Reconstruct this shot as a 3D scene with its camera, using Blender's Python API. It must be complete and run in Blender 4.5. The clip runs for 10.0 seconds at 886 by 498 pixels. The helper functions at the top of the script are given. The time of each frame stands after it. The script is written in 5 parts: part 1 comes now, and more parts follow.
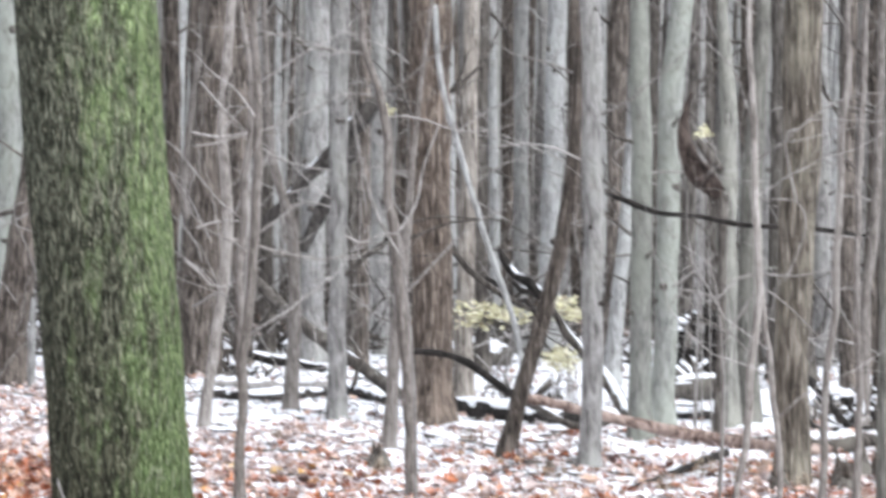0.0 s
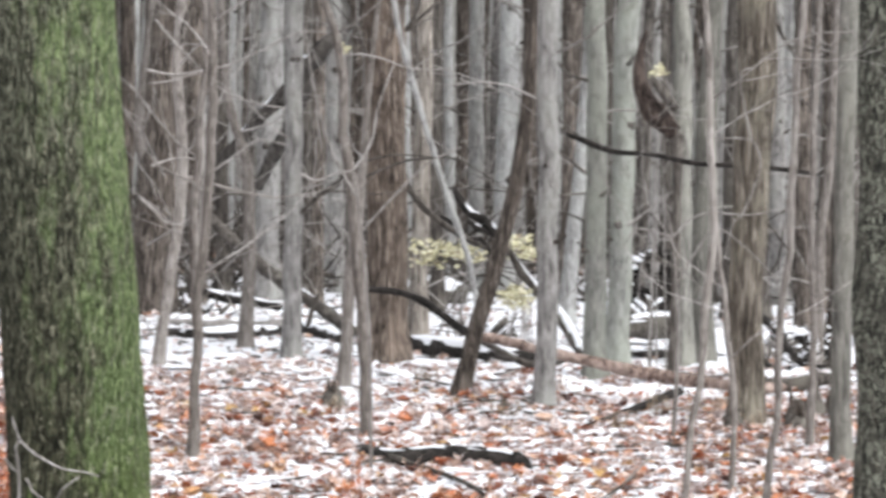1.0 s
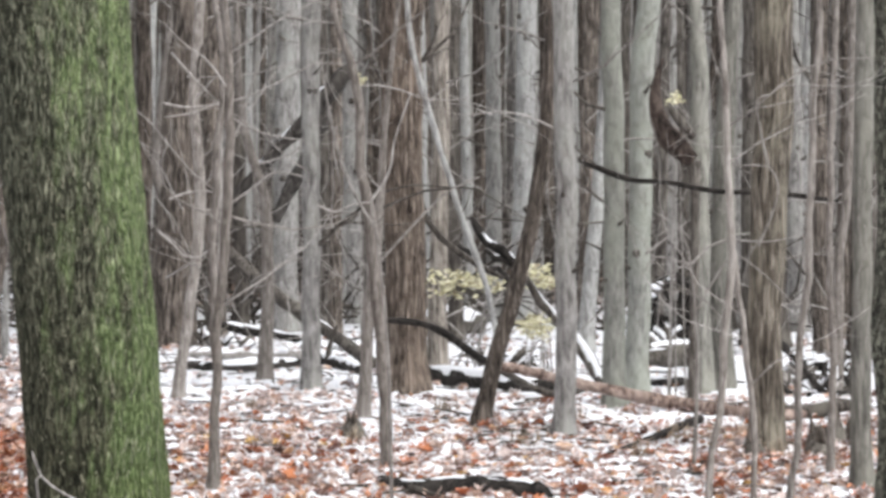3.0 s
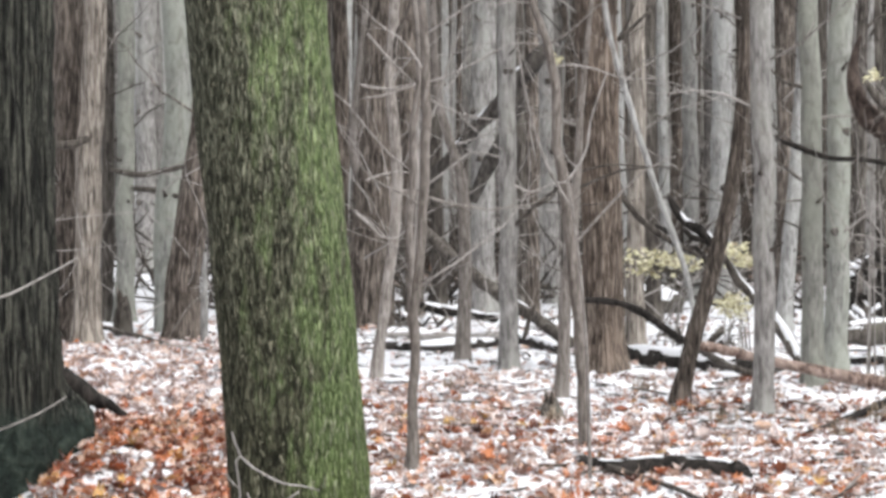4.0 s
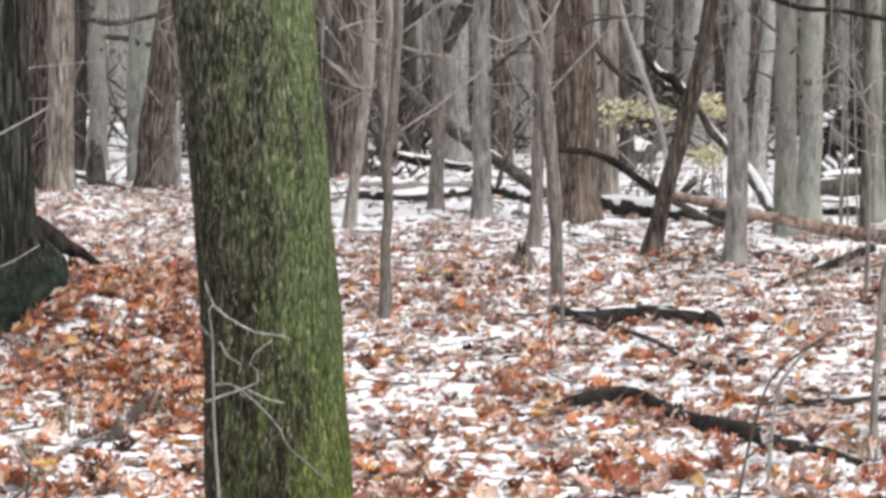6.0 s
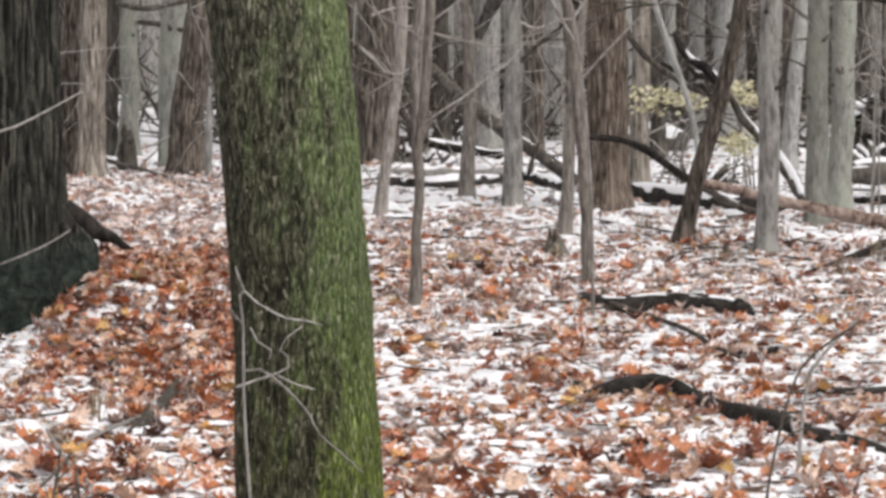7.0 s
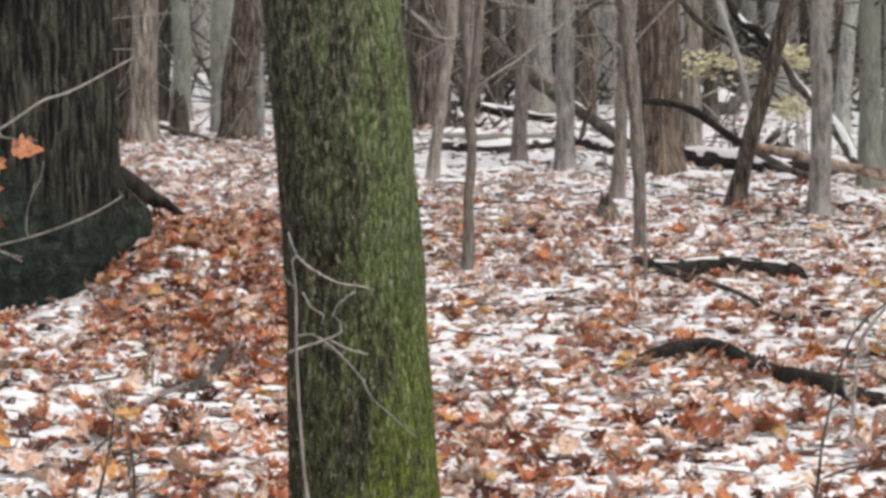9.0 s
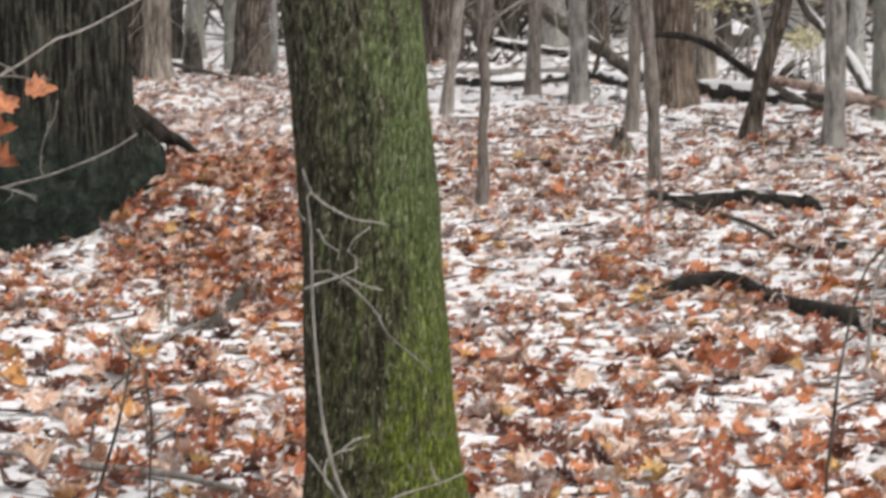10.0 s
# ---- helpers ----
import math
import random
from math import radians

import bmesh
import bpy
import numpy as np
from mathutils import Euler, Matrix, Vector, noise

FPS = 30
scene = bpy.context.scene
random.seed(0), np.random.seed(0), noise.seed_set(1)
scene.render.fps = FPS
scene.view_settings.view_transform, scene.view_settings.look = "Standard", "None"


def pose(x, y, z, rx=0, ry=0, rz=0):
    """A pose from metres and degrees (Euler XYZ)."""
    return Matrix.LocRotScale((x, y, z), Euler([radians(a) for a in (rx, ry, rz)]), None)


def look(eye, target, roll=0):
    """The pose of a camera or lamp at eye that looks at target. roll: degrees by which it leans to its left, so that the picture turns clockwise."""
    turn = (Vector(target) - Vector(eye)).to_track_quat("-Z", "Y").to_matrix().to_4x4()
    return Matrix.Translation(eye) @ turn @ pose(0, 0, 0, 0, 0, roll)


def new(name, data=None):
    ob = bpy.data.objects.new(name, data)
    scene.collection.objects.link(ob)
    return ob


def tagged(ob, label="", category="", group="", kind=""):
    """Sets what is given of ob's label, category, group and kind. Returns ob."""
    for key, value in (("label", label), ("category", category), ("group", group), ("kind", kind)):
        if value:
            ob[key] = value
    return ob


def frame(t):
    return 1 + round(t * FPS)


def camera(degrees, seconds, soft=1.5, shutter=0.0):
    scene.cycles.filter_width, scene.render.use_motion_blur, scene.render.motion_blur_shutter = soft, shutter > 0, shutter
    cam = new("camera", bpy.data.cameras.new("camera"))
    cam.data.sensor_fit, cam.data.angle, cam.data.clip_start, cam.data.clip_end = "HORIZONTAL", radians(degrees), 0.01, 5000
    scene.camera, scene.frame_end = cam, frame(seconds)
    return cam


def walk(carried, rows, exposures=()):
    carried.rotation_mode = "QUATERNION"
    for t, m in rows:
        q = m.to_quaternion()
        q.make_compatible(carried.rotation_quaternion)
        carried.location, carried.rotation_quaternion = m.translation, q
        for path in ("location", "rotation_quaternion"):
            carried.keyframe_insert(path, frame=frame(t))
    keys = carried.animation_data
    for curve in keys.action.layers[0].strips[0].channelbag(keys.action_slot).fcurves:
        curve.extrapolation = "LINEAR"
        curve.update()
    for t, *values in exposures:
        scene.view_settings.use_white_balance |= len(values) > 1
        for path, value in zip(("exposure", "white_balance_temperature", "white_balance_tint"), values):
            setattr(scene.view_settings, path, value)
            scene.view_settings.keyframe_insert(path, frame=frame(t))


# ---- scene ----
EYE = 1.65
cam = camera(13.76, 10.0, soft=3.3, shutter=0.6)
# seconds and the camera's turn in degrees: it is hand-held on one spot and pans
ROWS = [
    (0.0, 88.975, -0.612, -2.319),
    (0.2, 88.688, -0.458, -2.662),
    (0.5, 88.277, -0.301, -2.664),
    (0.7, 88.134, -0.376, -2.444),
    (1.0, 88.020, -0.725, -3.018),
    (1.2, 88.112, -0.689, -3.312),
    (1.5, 88.536, -0.897, -3.203),
    (1.7, 88.466, -0.662, -3.114),
    (2.0, 88.469, -0.422, -2.956),
    (2.2, 88.568, -0.315, -3.073),
    (3.3, 88.463, 0.221, -2.240),
    (3.5, 88.478, 0.240, -1.171),
    (3.7, 88.452, 0.341, -0.105),
    (4.0, 88.182, 0.318, 0.311),
    (4.2, 88.037, 0.328, 0.307),
    (4.5, 88.105, -0.000, 0.000),
    (4.8, 87.582, -0.622, -0.665),
    (5.0, 86.592, -0.561, -1.052),
    (5.2, 86.425, -0.342, -1.117),
    (5.5, 86.413, -0.066, -0.468),
    (5.7, 86.210, -0.010, -0.241),
    (6.0, 85.833, 0.129, -0.100),
    (6.2, 85.691, 0.179, -0.008),
    (7.3, 85.624, -0.107, 0.505),
    (7.5, 85.778, 0.272, 0.539),
    (7.8, 85.657, 0.422, 0.782),
    (8.0, 85.501, 0.475, 1.003),
    (8.2, 85.389, 0.445, 1.179),
    (8.5, 85.252, 0.259, 1.383),
    (8.8, 85.201, 0.219, 1.456),
    (9.0, 85.074, 0.112, 1.201),
    (9.2, 85.197, 0.432, 1.074),
    (9.5, 85.121, 0.331, 1.031),
    (9.7, 84.603, 0.566, 1.035),
    (10.0, 84.066, 0.658, 1.383),
]
walk(cam, [(t, pose(0, 0, EYE, rx, ry, rz)) for t, rx, ry, rz in ROWS],
     exposures=[(0.0, 0.92, 6000, 10), (1.0, 0.66, 6300, 10), (2.0, 0.57, 6380, 10), (4.0, 0.58, 6430, 10), (4.5, 0.55, 6440, 10), (5.5, 0.42, 6550, 11), (7.5, 0.11, 6800, 12), (9.0, 0.04, 6900, 12), (10.0, 0.05, 6920, 12)])

# ---- sky and sun: an overcast day ----
world = bpy.data.worlds.new("overcast")
scene.world = world
world.use_nodes = True
wt = world.node_tree
wt.nodes.clear()
sky = wt.nodes.new("ShaderNodeTexSky")
sky.sky_type = "NISHITA"
sky.sun_disc = False
sky.sun_elevation = radians(60)
sky.sun_rotation = radians(138)
sky.dust_density = 4.0
grey = wt.nodes.new("ShaderNodeHueSaturation")
grey.inputs["Saturation"].default_value = 0.12
back = wt.nodes.new("ShaderNodeBackground")
back.inputs["Strength"].default_value = 0.15
wout = wt.nodes.new("ShaderNodeOutputWorld")
wt.links.new(sky.outputs[0], grey.inputs["Color"])
wt.links.new(grey.outputs[0], back.inputs["Color"])
wt.links.new(back.outputs[0], wout.inputs["Surface"])
sun = new("sun", bpy.data.lights.new("sun", "SUN"))
sun.data.energy = 1.55
sun.data.angle = radians(25)
sun.data.color = (1.0, 0.98, 0.95)
sun.matrix_world = look((5.5, -2, 14), (0, 4, 0))


# ---- materials ----
def nodes_of(name):
    m = bpy.data.materials.new(name)
    m.use_nodes = True
    t = m.node_tree
    return m, t, t.nodes["Principled BSDF"]


def node(t, kind, **values):
    n = t.nodes.new(kind)
    for k, v in values.items():
        n.inputs[k].default_value = v
    return n


def ramp(t, source, stops):
    n = t.nodes.new("ShaderNodeValToRGB")
    e = n.color_ramp.elements
    while len(e) < len(stops):
        e.new(0.5)
    for i, (p, c) in enumerate(stops):
        e[i].position = p
        e[i].color = (*c, 1) if len(c) == 3 else c
    t.links.new(source, n.inputs[0])
    return n


def mix(t, fac, a, b, blend="MIX"):
    n = t.nodes.new("ShaderNodeMix")
    n.data_type = "RGBA"
    n.blend_type = blend
    for value, socket in ((fac, n.inputs[0]), (a, n.inputs[6]), (b, n.inputs[7])):
        if hasattr(value, "links"):
            t.links.new(value, socket)
        elif isinstance(value, (int, float)):
            socket.default_value = value
        else:
            socket.default_value = (*value, 1)
    return n.outputs[2]


def stretched(t, sx, sy, sz, space="Object"):
    c = t.nodes.new("ShaderNodeTexCoord")
    m = t.nodes.new("ShaderNodeMapping")
    m.inputs["Scale"].default_value = (sx, sy, sz)
    t.links.new(c.outputs[space], m.inputs["Vector"])
    return m.outputs[0]


def noise_of(t, vector, scale, detail=4.0, rough=0.6, distortion=0.0):
    n = node(t, "ShaderNodeTexNoise", Scale=scale, Detail=detail, Roughness=rough, Distortion=distortion)
    t.links.new(vector, n.inputs["Vector"])
    return n.outputs["Fac"]


def bump(t, shader, height, strength, distance):
    b = node(t, "ShaderNodeBump", Strength=strength, Distance=distance)
    t.links.new(height, b.inputs["Height"])
    t.links.new(b.outputs[0], shader.inputs["Normal"])


def plates_of(t, vector, scale, width):
    """Cracks between the plates of bark: 0 in the crack, 1 on the plate."""
    warp = node(t, "ShaderNodeTexNoise", Scale=scale * 0.7, Detail=3.0)
    t.links.new(vector, warp.inputs["Vector"])
    push = t.nodes.new("ShaderNodeVectorMath")
    push.operation = "MULTIPLY_ADD"
    t.links.new(warp.outputs["Color"], push.inputs[0])
    push.inputs[1].default_value = (2.2 / scale,) * 3
    t.links.new(vector, push.inputs[2])
    cell = node(t, "ShaderNodeTexVoronoi", Scale=scale)
    cell.feature = "DISTANCE_TO_EDGE"
    t.links.new(push.outputs[0], cell.inputs["Vector"])
    return ramp(t, cell.outputs["Distance"], [(0.0, (0, 0, 0)), (width, (1, 1, 1))]).outputs[0]


def bark(name, dark, mid, light, lichen, amount, scale=60, stretch=0.12, depth=0.01, patch=5.0, plates=0.0):
    """Furrowed bark: long fissures, plates on rough kinds, blotches of lichen, a tint of its own for each tree."""
    m, t, s = nodes_of(name)
    long_way = stretched(t, 1, 1, stretch)
    fissure = noise_of(t, long_way, scale, 5, 0.65, 0.4)
    blotch = noise_of(t, stretched(t, 1, 1, 0.4), patch, 4, 0.6)
    fine = noise_of(t, stretched(t, 1, 1, 0.5), scale * 2.5, 3, 0.6)
    base = ramp(t, fissure, [(0.36, dark), (0.5, mid), (0.64, light)]).outputs[0]
    grown = ramp(t, blotch, [(0.62 - amount * 0.35, (0, 0, 0)), (0.78 - amount * 0.3, (1, 1, 1))]).outputs[0]
    base = mix(t, grown, base, mix(t, fine, lichen, light))
    worn = noise_of(t, stretched(t, 1, 1, 0.5), 16, 6, 0.75, 0.8)
    base = mix(t, 1.0, base, ramp(t, worn, [(0.36, (0.70, 0.68, 0.66)), (0.48, (0.96, 0.96, 0.95)), (0.64, (1.14, 1.14, 1.14))]).outputs[0], "MULTIPLY")
    relief = fissure
    if plates:
        flake = plates_of(t, stretched(t, 1, 1, 0.11), plates, 0.22)
        base = mix(t, 1.0, base, ramp(t, flake, [(0.0, (0.58, 0.56, 0.55)), (0.6, (1.02, 1.02, 1.02)), (1.0, (1.12, 1.11, 1.10))]).outputs[0], "MULTIPLY")
        relief = mix(t, 0.5, fissure, flake)
    info = t.nodes.new("ShaderNodeObjectInfo")
    own = ramp(t, info.outputs["Random"], [(0.0, (0.64, 0.625, 0.61)), (0.5, (0.85, 0.845, 0.84)), (1.0, (1.08, 1.08, 1.08))]).outputs[0]
    base = mix(t, 1.0, base, own, "MULTIPLY")
    t.links.new(base, s.inputs["Base Color"])
    s.inputs["Roughness"].default_value = 0.9
    s.inputs["Specular IOR Level"].default_value = 0.2
    bump(t, s, relief, 0.9, depth)
    return m


BARK_GREY = bark("bark_grey", (0.13, 0.125, 0.12), (0.275, 0.265, 0.258), (0.42, 0.405, 0.395), (0.31, 0.325, 0.29), 0.4, 42, 0.22, 0.006)
BARK_PALE = bark("bark_pale", (0.175, 0.173, 0.17), (0.315, 0.312, 0.306), (0.45, 0.447, 0.44), (0.355, 0.366, 0.343), 0.5, 38, 0.2, 0.005)
BARK_GREEN = bark("bark_grey_green", (0.16, 0.163, 0.155), (0.30, 0.305, 0.285), (0.42, 0.425, 0.40), (0.29, 0.32, 0.265), 0.7, 42, 0.2, 0.006)
BARK_BROWN = bark("bark_brown", (0.026, 0.022, 0.019), (0.118, 0.100, 0.086), (0.30, 0.262, 0.232), (0.19, 0.158, 0.134), 0.3, 46, 0.14, 0.02, 5.0, 24)
BARK_RUFOUS = bark("bark_rufous", (0.042, 0.032, 0.026), (0.20, 0.162, 0.136), (0.44, 0.38, 0.33), (0.32, 0.24, 0.19), 0.35, 46, 0.13, 0.02, 4.0, 22)
BARK_TAN = bark("bark_tan", (0.032, 0.027, 0.022), (0.125, 0.108, 0.088), (0.31, 0.28, 0.24), (0.19, 0.18, 0.13), 0.4, 42, 0.10, 0.012, 5.0, 26)
BARK_SHAGGY = bark("bark_shaggy", (0.09, 0.08, 0.07), (0.34, 0.305, 0.27), (0.52, 0.485, 0.44), (0.40, 0.35, 0.30), 0.35, 40, 0.12, 0.02, 5.0, 20)
BARK_OLIVE = bark("bark_olive", (0.095, 0.092, 0.083), (0.19, 0.185, 0.167), (0.31, 0.30, 0.272), (0.215, 0.218, 0.182), 0.5, 42, 0.15, 0.006)
BARK_DARK = bark("bark_dark", (0.03, 0.026, 0.024), (0.09, 0.079, 0.07), (0.19, 0.172, 0.155), (0.14, 0.135, 0.11), 0.3, 45, 0.15, 0.008)


def mottled_bark():
    """Dark rough bark sprinkled with small pale grey-green spots of lichen, bare in large patches."""
    m, t, s = nodes_of("bark_mottled")
    rough = noise_of(t, stretched(t, 1, 1, 0.3), 60, 5, 0.65, 0.5)
    spot = noise_of(t, stretched(t, 1, 1, 0.55), 75, 3, 0.6, 0.7)
    bare = noise_of(t, stretched(t, 1, 1, 0.5), 9, 5, 0.7, 0.5)
    base = ramp(t, rough, [(0.38, (0.012, 0.012, 0.010)), (0.5, (0.048, 0.047, 0.038)), (0.64, (0.13, 0.125, 0.102))]).outputs[0]
    grown = ramp(t, spot, [(0.50, (0, 0, 0)), (0.60, (0.85, 0.85, 0.85))]).outputs[0]
    grown = mix(t, 1.0, grown, ramp(t, bare, [(0.38, (0.1, 0.1, 0.1)), (0.54, (1, 1, 1))]).outputs[0], "MULTIPLY")
    base = mix(t, grown, base, mix(t, rough, (0.19, 0.20, 0.155), (0.36, 0.37, 0.30)))
    t.links.new(base, s.inputs["Base Color"])
    s.inputs["Roughness"].default_value = 0.92
    s.inputs["Specular IOR Level"].default_value = 0.2
    bump(t, s, rough, 0.9, 0.012)
    return m


BARK_MOTTLED = mottled_bark()
BARK_SAPLING = bark("bark_sapling", (0.13, 0.114, 0.104), (0.25, 0.226, 0.208), (0.38, 0.352, 0.33), (0.28, 0.256, 0.236), 0.3, 60, 0.2, 0.003)
BARK_TWIG = bark("bark_twig", (0.19, 0.175, 0.165), (0.32, 0.30, 0.285), (0.46, 0.44, 0.425), (0.34, 0.325, 0.305), 0.3, 70, 0.2, 0.002)


def oak_bark():
    """Deep upright furrows, olive-grey on the ridges; the buttress at the foot is wet, black-green and smoother."""
    m, t, s = nodes_of("bark_oak")
    ridge = noise_of(t, stretched(t, 1, 1, 0.085), 46, 4, 0.55, 0.6)
    plate = mix(t, 0.5, plates_of(t, stretched(t, 1, 1, 0.10), 26, 0.3), ridge)
    fine = noise_of(t, stretched(t, 1, 1, 0.4), 110, 3, 0.6)
    lump = noise_of(t, stretched(t, 1, 1, 1), 14, 5, 0.65, 0.5)
    high = ramp(t, ridge, [(0.40, (0.011, 0.011, 0.010)), (0.5, (0.043, 0.045, 0.037)), (0.61, (0.105, 0.107, 0.088))]).outputs[0]
    high = mix(t, 1.0, high, ramp(t, plate, [(0.15, (0.38, 0.38, 0.37)), (0.55, (0.95, 0.95, 0.95)), (0.85, (1.2, 1.19, 1.16))]).outputs[0], "MULTIPLY")
    foot = ramp(t, lump, [(0.34, (0.007, 0.010, 0.009)), (0.5, (0.018, 0.026, 0.021)), (0.68, (0.046, 0.060, 0.048))]).outputs[0]
    split = t.nodes.new("ShaderNodeSeparateXYZ")
    t.links.new(stretched(t, 0.85, 1, 1), split.inputs[0])
    slope = t.nodes.new("ShaderNodeMath")
    t.links.new(split.outputs["X"], slope.inputs[0])
    t.links.new(split.outputs["Z"], slope.inputs[1])
    wander = t.nodes.new("ShaderNodeMath")
    wander.operation = "MULTIPLY_ADD"
    t.links.new(noise_of(t, stretched(t, 1, 1, 1), 5, 3, 0.6), wander.inputs[0])
    wander.inputs[1].default_value = 0.25
    t.links.new(slope.outputs[0], wander.inputs[2])
    up = ramp(t, wander.outputs[0], [(0.66, (0, 0, 0)), (0.82, (1, 1, 1))]).outputs[0]
    low = ramp(t, split.outputs["Z"], [(0.33, (0, 0, 0)), (0.46, (1, 1, 1))]).outputs[0]
    up = mix(t, 1.0, up, low, "MULTIPLY")
    base = mix(t, up, foot, high)
    base = mix(t, 1.0, base, ramp(t, fine, [(0.35, (0.65, 0.65, 0.65)), (0.65, (1.25, 1.25, 1.25))]).outputs[0], "MULTIPLY")
    t.links.new(base, s.inputs["Base Color"])
    s.inputs["Roughness"].default_value = 0.9
    s.inputs["Specular IOR Level"].default_value = 0.2
    bump(t, s, mix(t, up, lump, mix(t, 0.6, ridge, plate)), 1.0, 0.05)
    return m


BARK_OAK = oak_bark()
WOOD_BLACK = bark("rotten_wood", (0.010, 0.009, 0.008), (0.026, 0.023, 0.021), (0.07, 0.062, 0.057), (0.045, 0.04, 0.037), 0.3, 30, 0.5, 0.01)
WOOD_SNAG = bark("snag_bark", (0.018, 0.014, 0.012), (0.066, 0.050, 0.043), (0.155, 0.122, 0.106), (0.09, 0.07, 0.06), 0.2, 30, 0.4, 0.01)
WOOD_LIMB = bark("dead_limb", (0.022, 0.020, 0.019), (0.060, 0.054, 0.050), (0.125, 0.114, 0.106), (0.085, 0.08, 0.07), 0.3, 30, 0.4, 0.01)
WOOD_RED = bark("peeling_bark", (0.06, 0.042, 0.035), (0.19, 0.135, 0.115), (0.38, 0.30, 0.26), (0.27, 0.21, 0.185), 0.3, 30, 0.5, 0.008)


def moss_bark():
    """Dark bark in small upright flakes with pale flecks; moss grows over one side, yellow-green at the foot, thin and grey-green above."""
    m, t, s = nodes_of("bark_mossy")
    tall = stretched(t, 1, 1, 0.24)
    flakes = noise_of(t, stretched(t, 1, 1, 0.20), 120, 5, 0.68, 0.8)
    fleck = noise_of(t, stretched(t, 1, 1, 0.36), 85, 3, 0.6, 0.6)
    fine = noise_of(t, stretched(t, 1, 1, 0.20), 150, 5, 0.7, 0.6)
    wide = noise_of(t, stretched(t, 1, 1, 0.45), 11, 6, 0.72, 0.5)
    flake = mix(t, 0.55, plates_of(t, tall, 105, 0.25), noise_of(t, tall, 70, 4, 0.7, 1.2))
    rise = t.nodes.new("ShaderNodeSeparateXYZ")
    t.links.new(stretched(t, 1, 1, 1), rise.inputs[0])
    half = t.nodes.new("ShaderNodeMath")
    half.operation = "MULTIPLY"
    half.inputs[1].default_value = 0.5
    t.links.new(rise.outputs["Z"], half.inputs[0])
    # bark and moss are painted brighter higher up, making up for exposure
    up = ramp(t, half.outputs[0], [(0.46, (0, 0, 0)), (0.86, (1, 1, 1))]).outputs[0]
    bare = ramp(t, flakes, [(0.39, (0.014, 0.013, 0.009)), (0.5, (0.060, 0.058, 0.038)), (0.61, (0.17, 0.165, 0.108))]).outputs[0]
    grey = ramp(t, flakes, [(0.40, (0.020, 0.020, 0.014)), (0.5, (0.092, 0.093, 0.066)), (0.61, (0.30, 0.30, 0.225))]).outputs[0]
    base = mix(t, up, bare, grey)
    pale = ramp(t, fleck, [(0.60, (0, 0, 0)), (0.66, (0.9, 0.9, 0.9))]).outputs[0]
    base = mix(t, pale, base, (0.42, 0.40, 0.29))
    cool = ramp(t, fine, [(0.34, (0.048, 0.068, 0.030)), (0.5, (0.152, 0.212, 0.082)), (0.66, (0.35, 0.42, 0.21))]).outputs[0]
    warm = ramp(t, fine, [(0.34, (0.030, 0.042, 0.007)), (0.5, (0.155, 0.208, 0.030)), (0.64, (0.34, 0.40, 0.09))]).outputs[0]
    green = mix(t, ramp(t, half.outputs[0], [(0.16, (0, 0, 0)), (0.46, (1, 1, 1))]).outputs[0], warm, cool)
    green = mix(t, up, green, mix(t, 1.0, green, (1.42, 1.38, 1.5), "MULTIPLY"))
    normal = t.nodes.new("ShaderNodeTexCoord")
    split = t.nodes.new("ShaderNodeSeparateXYZ")
    t.links.new(normal.outputs["Normal"], split.inputs[0])
    add = t.nodes.new("ShaderNodeMath")
    add.operation = "MULTIPLY_ADD"
    t.links.new(split.outputs["X"], add.inputs[0])
    add.inputs[1].default_value = 0.27
    streak = mix(t, 0.5, wide, noise_of(t, stretched(t, 1, 1, 0.14), 30, 5, 0.7, 0.6))
    t.links.new(ramp(t, streak, [(0.32, (0.14, 0.14, 0.14)), (0.68, (0.86, 0.86, 0.86))]).outputs[0], add.inputs[2])
    less = node(t, "ShaderNodeMapRange", **{"From Min": 0.8, "From Max": 1.5, "To Min": 0.0, "To Max": -0.08})
    t.links.new(rise.outputs["Z"], less.inputs[0])
    amount = t.nodes.new("ShaderNodeMath")
    t.links.new(add.outputs[0], amount.inputs[0])
    t.links.new(less.outputs[0], amount.inputs[1])
    cover = ramp(t, amount.outputs[0], [(0.38, (0.03, 0.03, 0.03)), (0.53, (0.38, 0.38, 0.38)), (0.64, (0.95, 0.95, 0.95))]).outputs[0]
    gaps = ramp(t, flakes, [(0.34, (0.45, 0.45, 0.45)), (0.48, (1, 1, 1))]).outputs[0]
    cover = mix(t, 1.0, cover, gaps, "MULTIPLY")
    spot = noise_of(t, stretched(t, 1, 1, 0.30), 95, 2, 0.5, 0.8)
    grown = mix(t, ramp(t, spot, [(0.57, (0, 0, 0)), (0.66, (0.7, 0.7, 0.7))]).outputs[0], green, (0.42, 0.44, 0.30))
    cleft = ramp(t, flake, [(0.20, (0.30, 0.30, 0.28)), (0.48, (0.92, 0.92, 0.92)), (0.80, (1.3, 1.3, 1.3))]).outputs[0]
    t.links.new(mix(t, 1.0, mix(t, cover, base, grown), cleft, "MULTIPLY"), s.inputs["Base Color"])
    s.inputs["Roughness"].default_value = 0.95
    s.inputs["Specular IOR Level"].default_value = 0.15
    bump(t, s, mix(t, 0.5, flakes, flake), 1.0, 0.035)
    return m


BARK_MOSS = moss_bark()


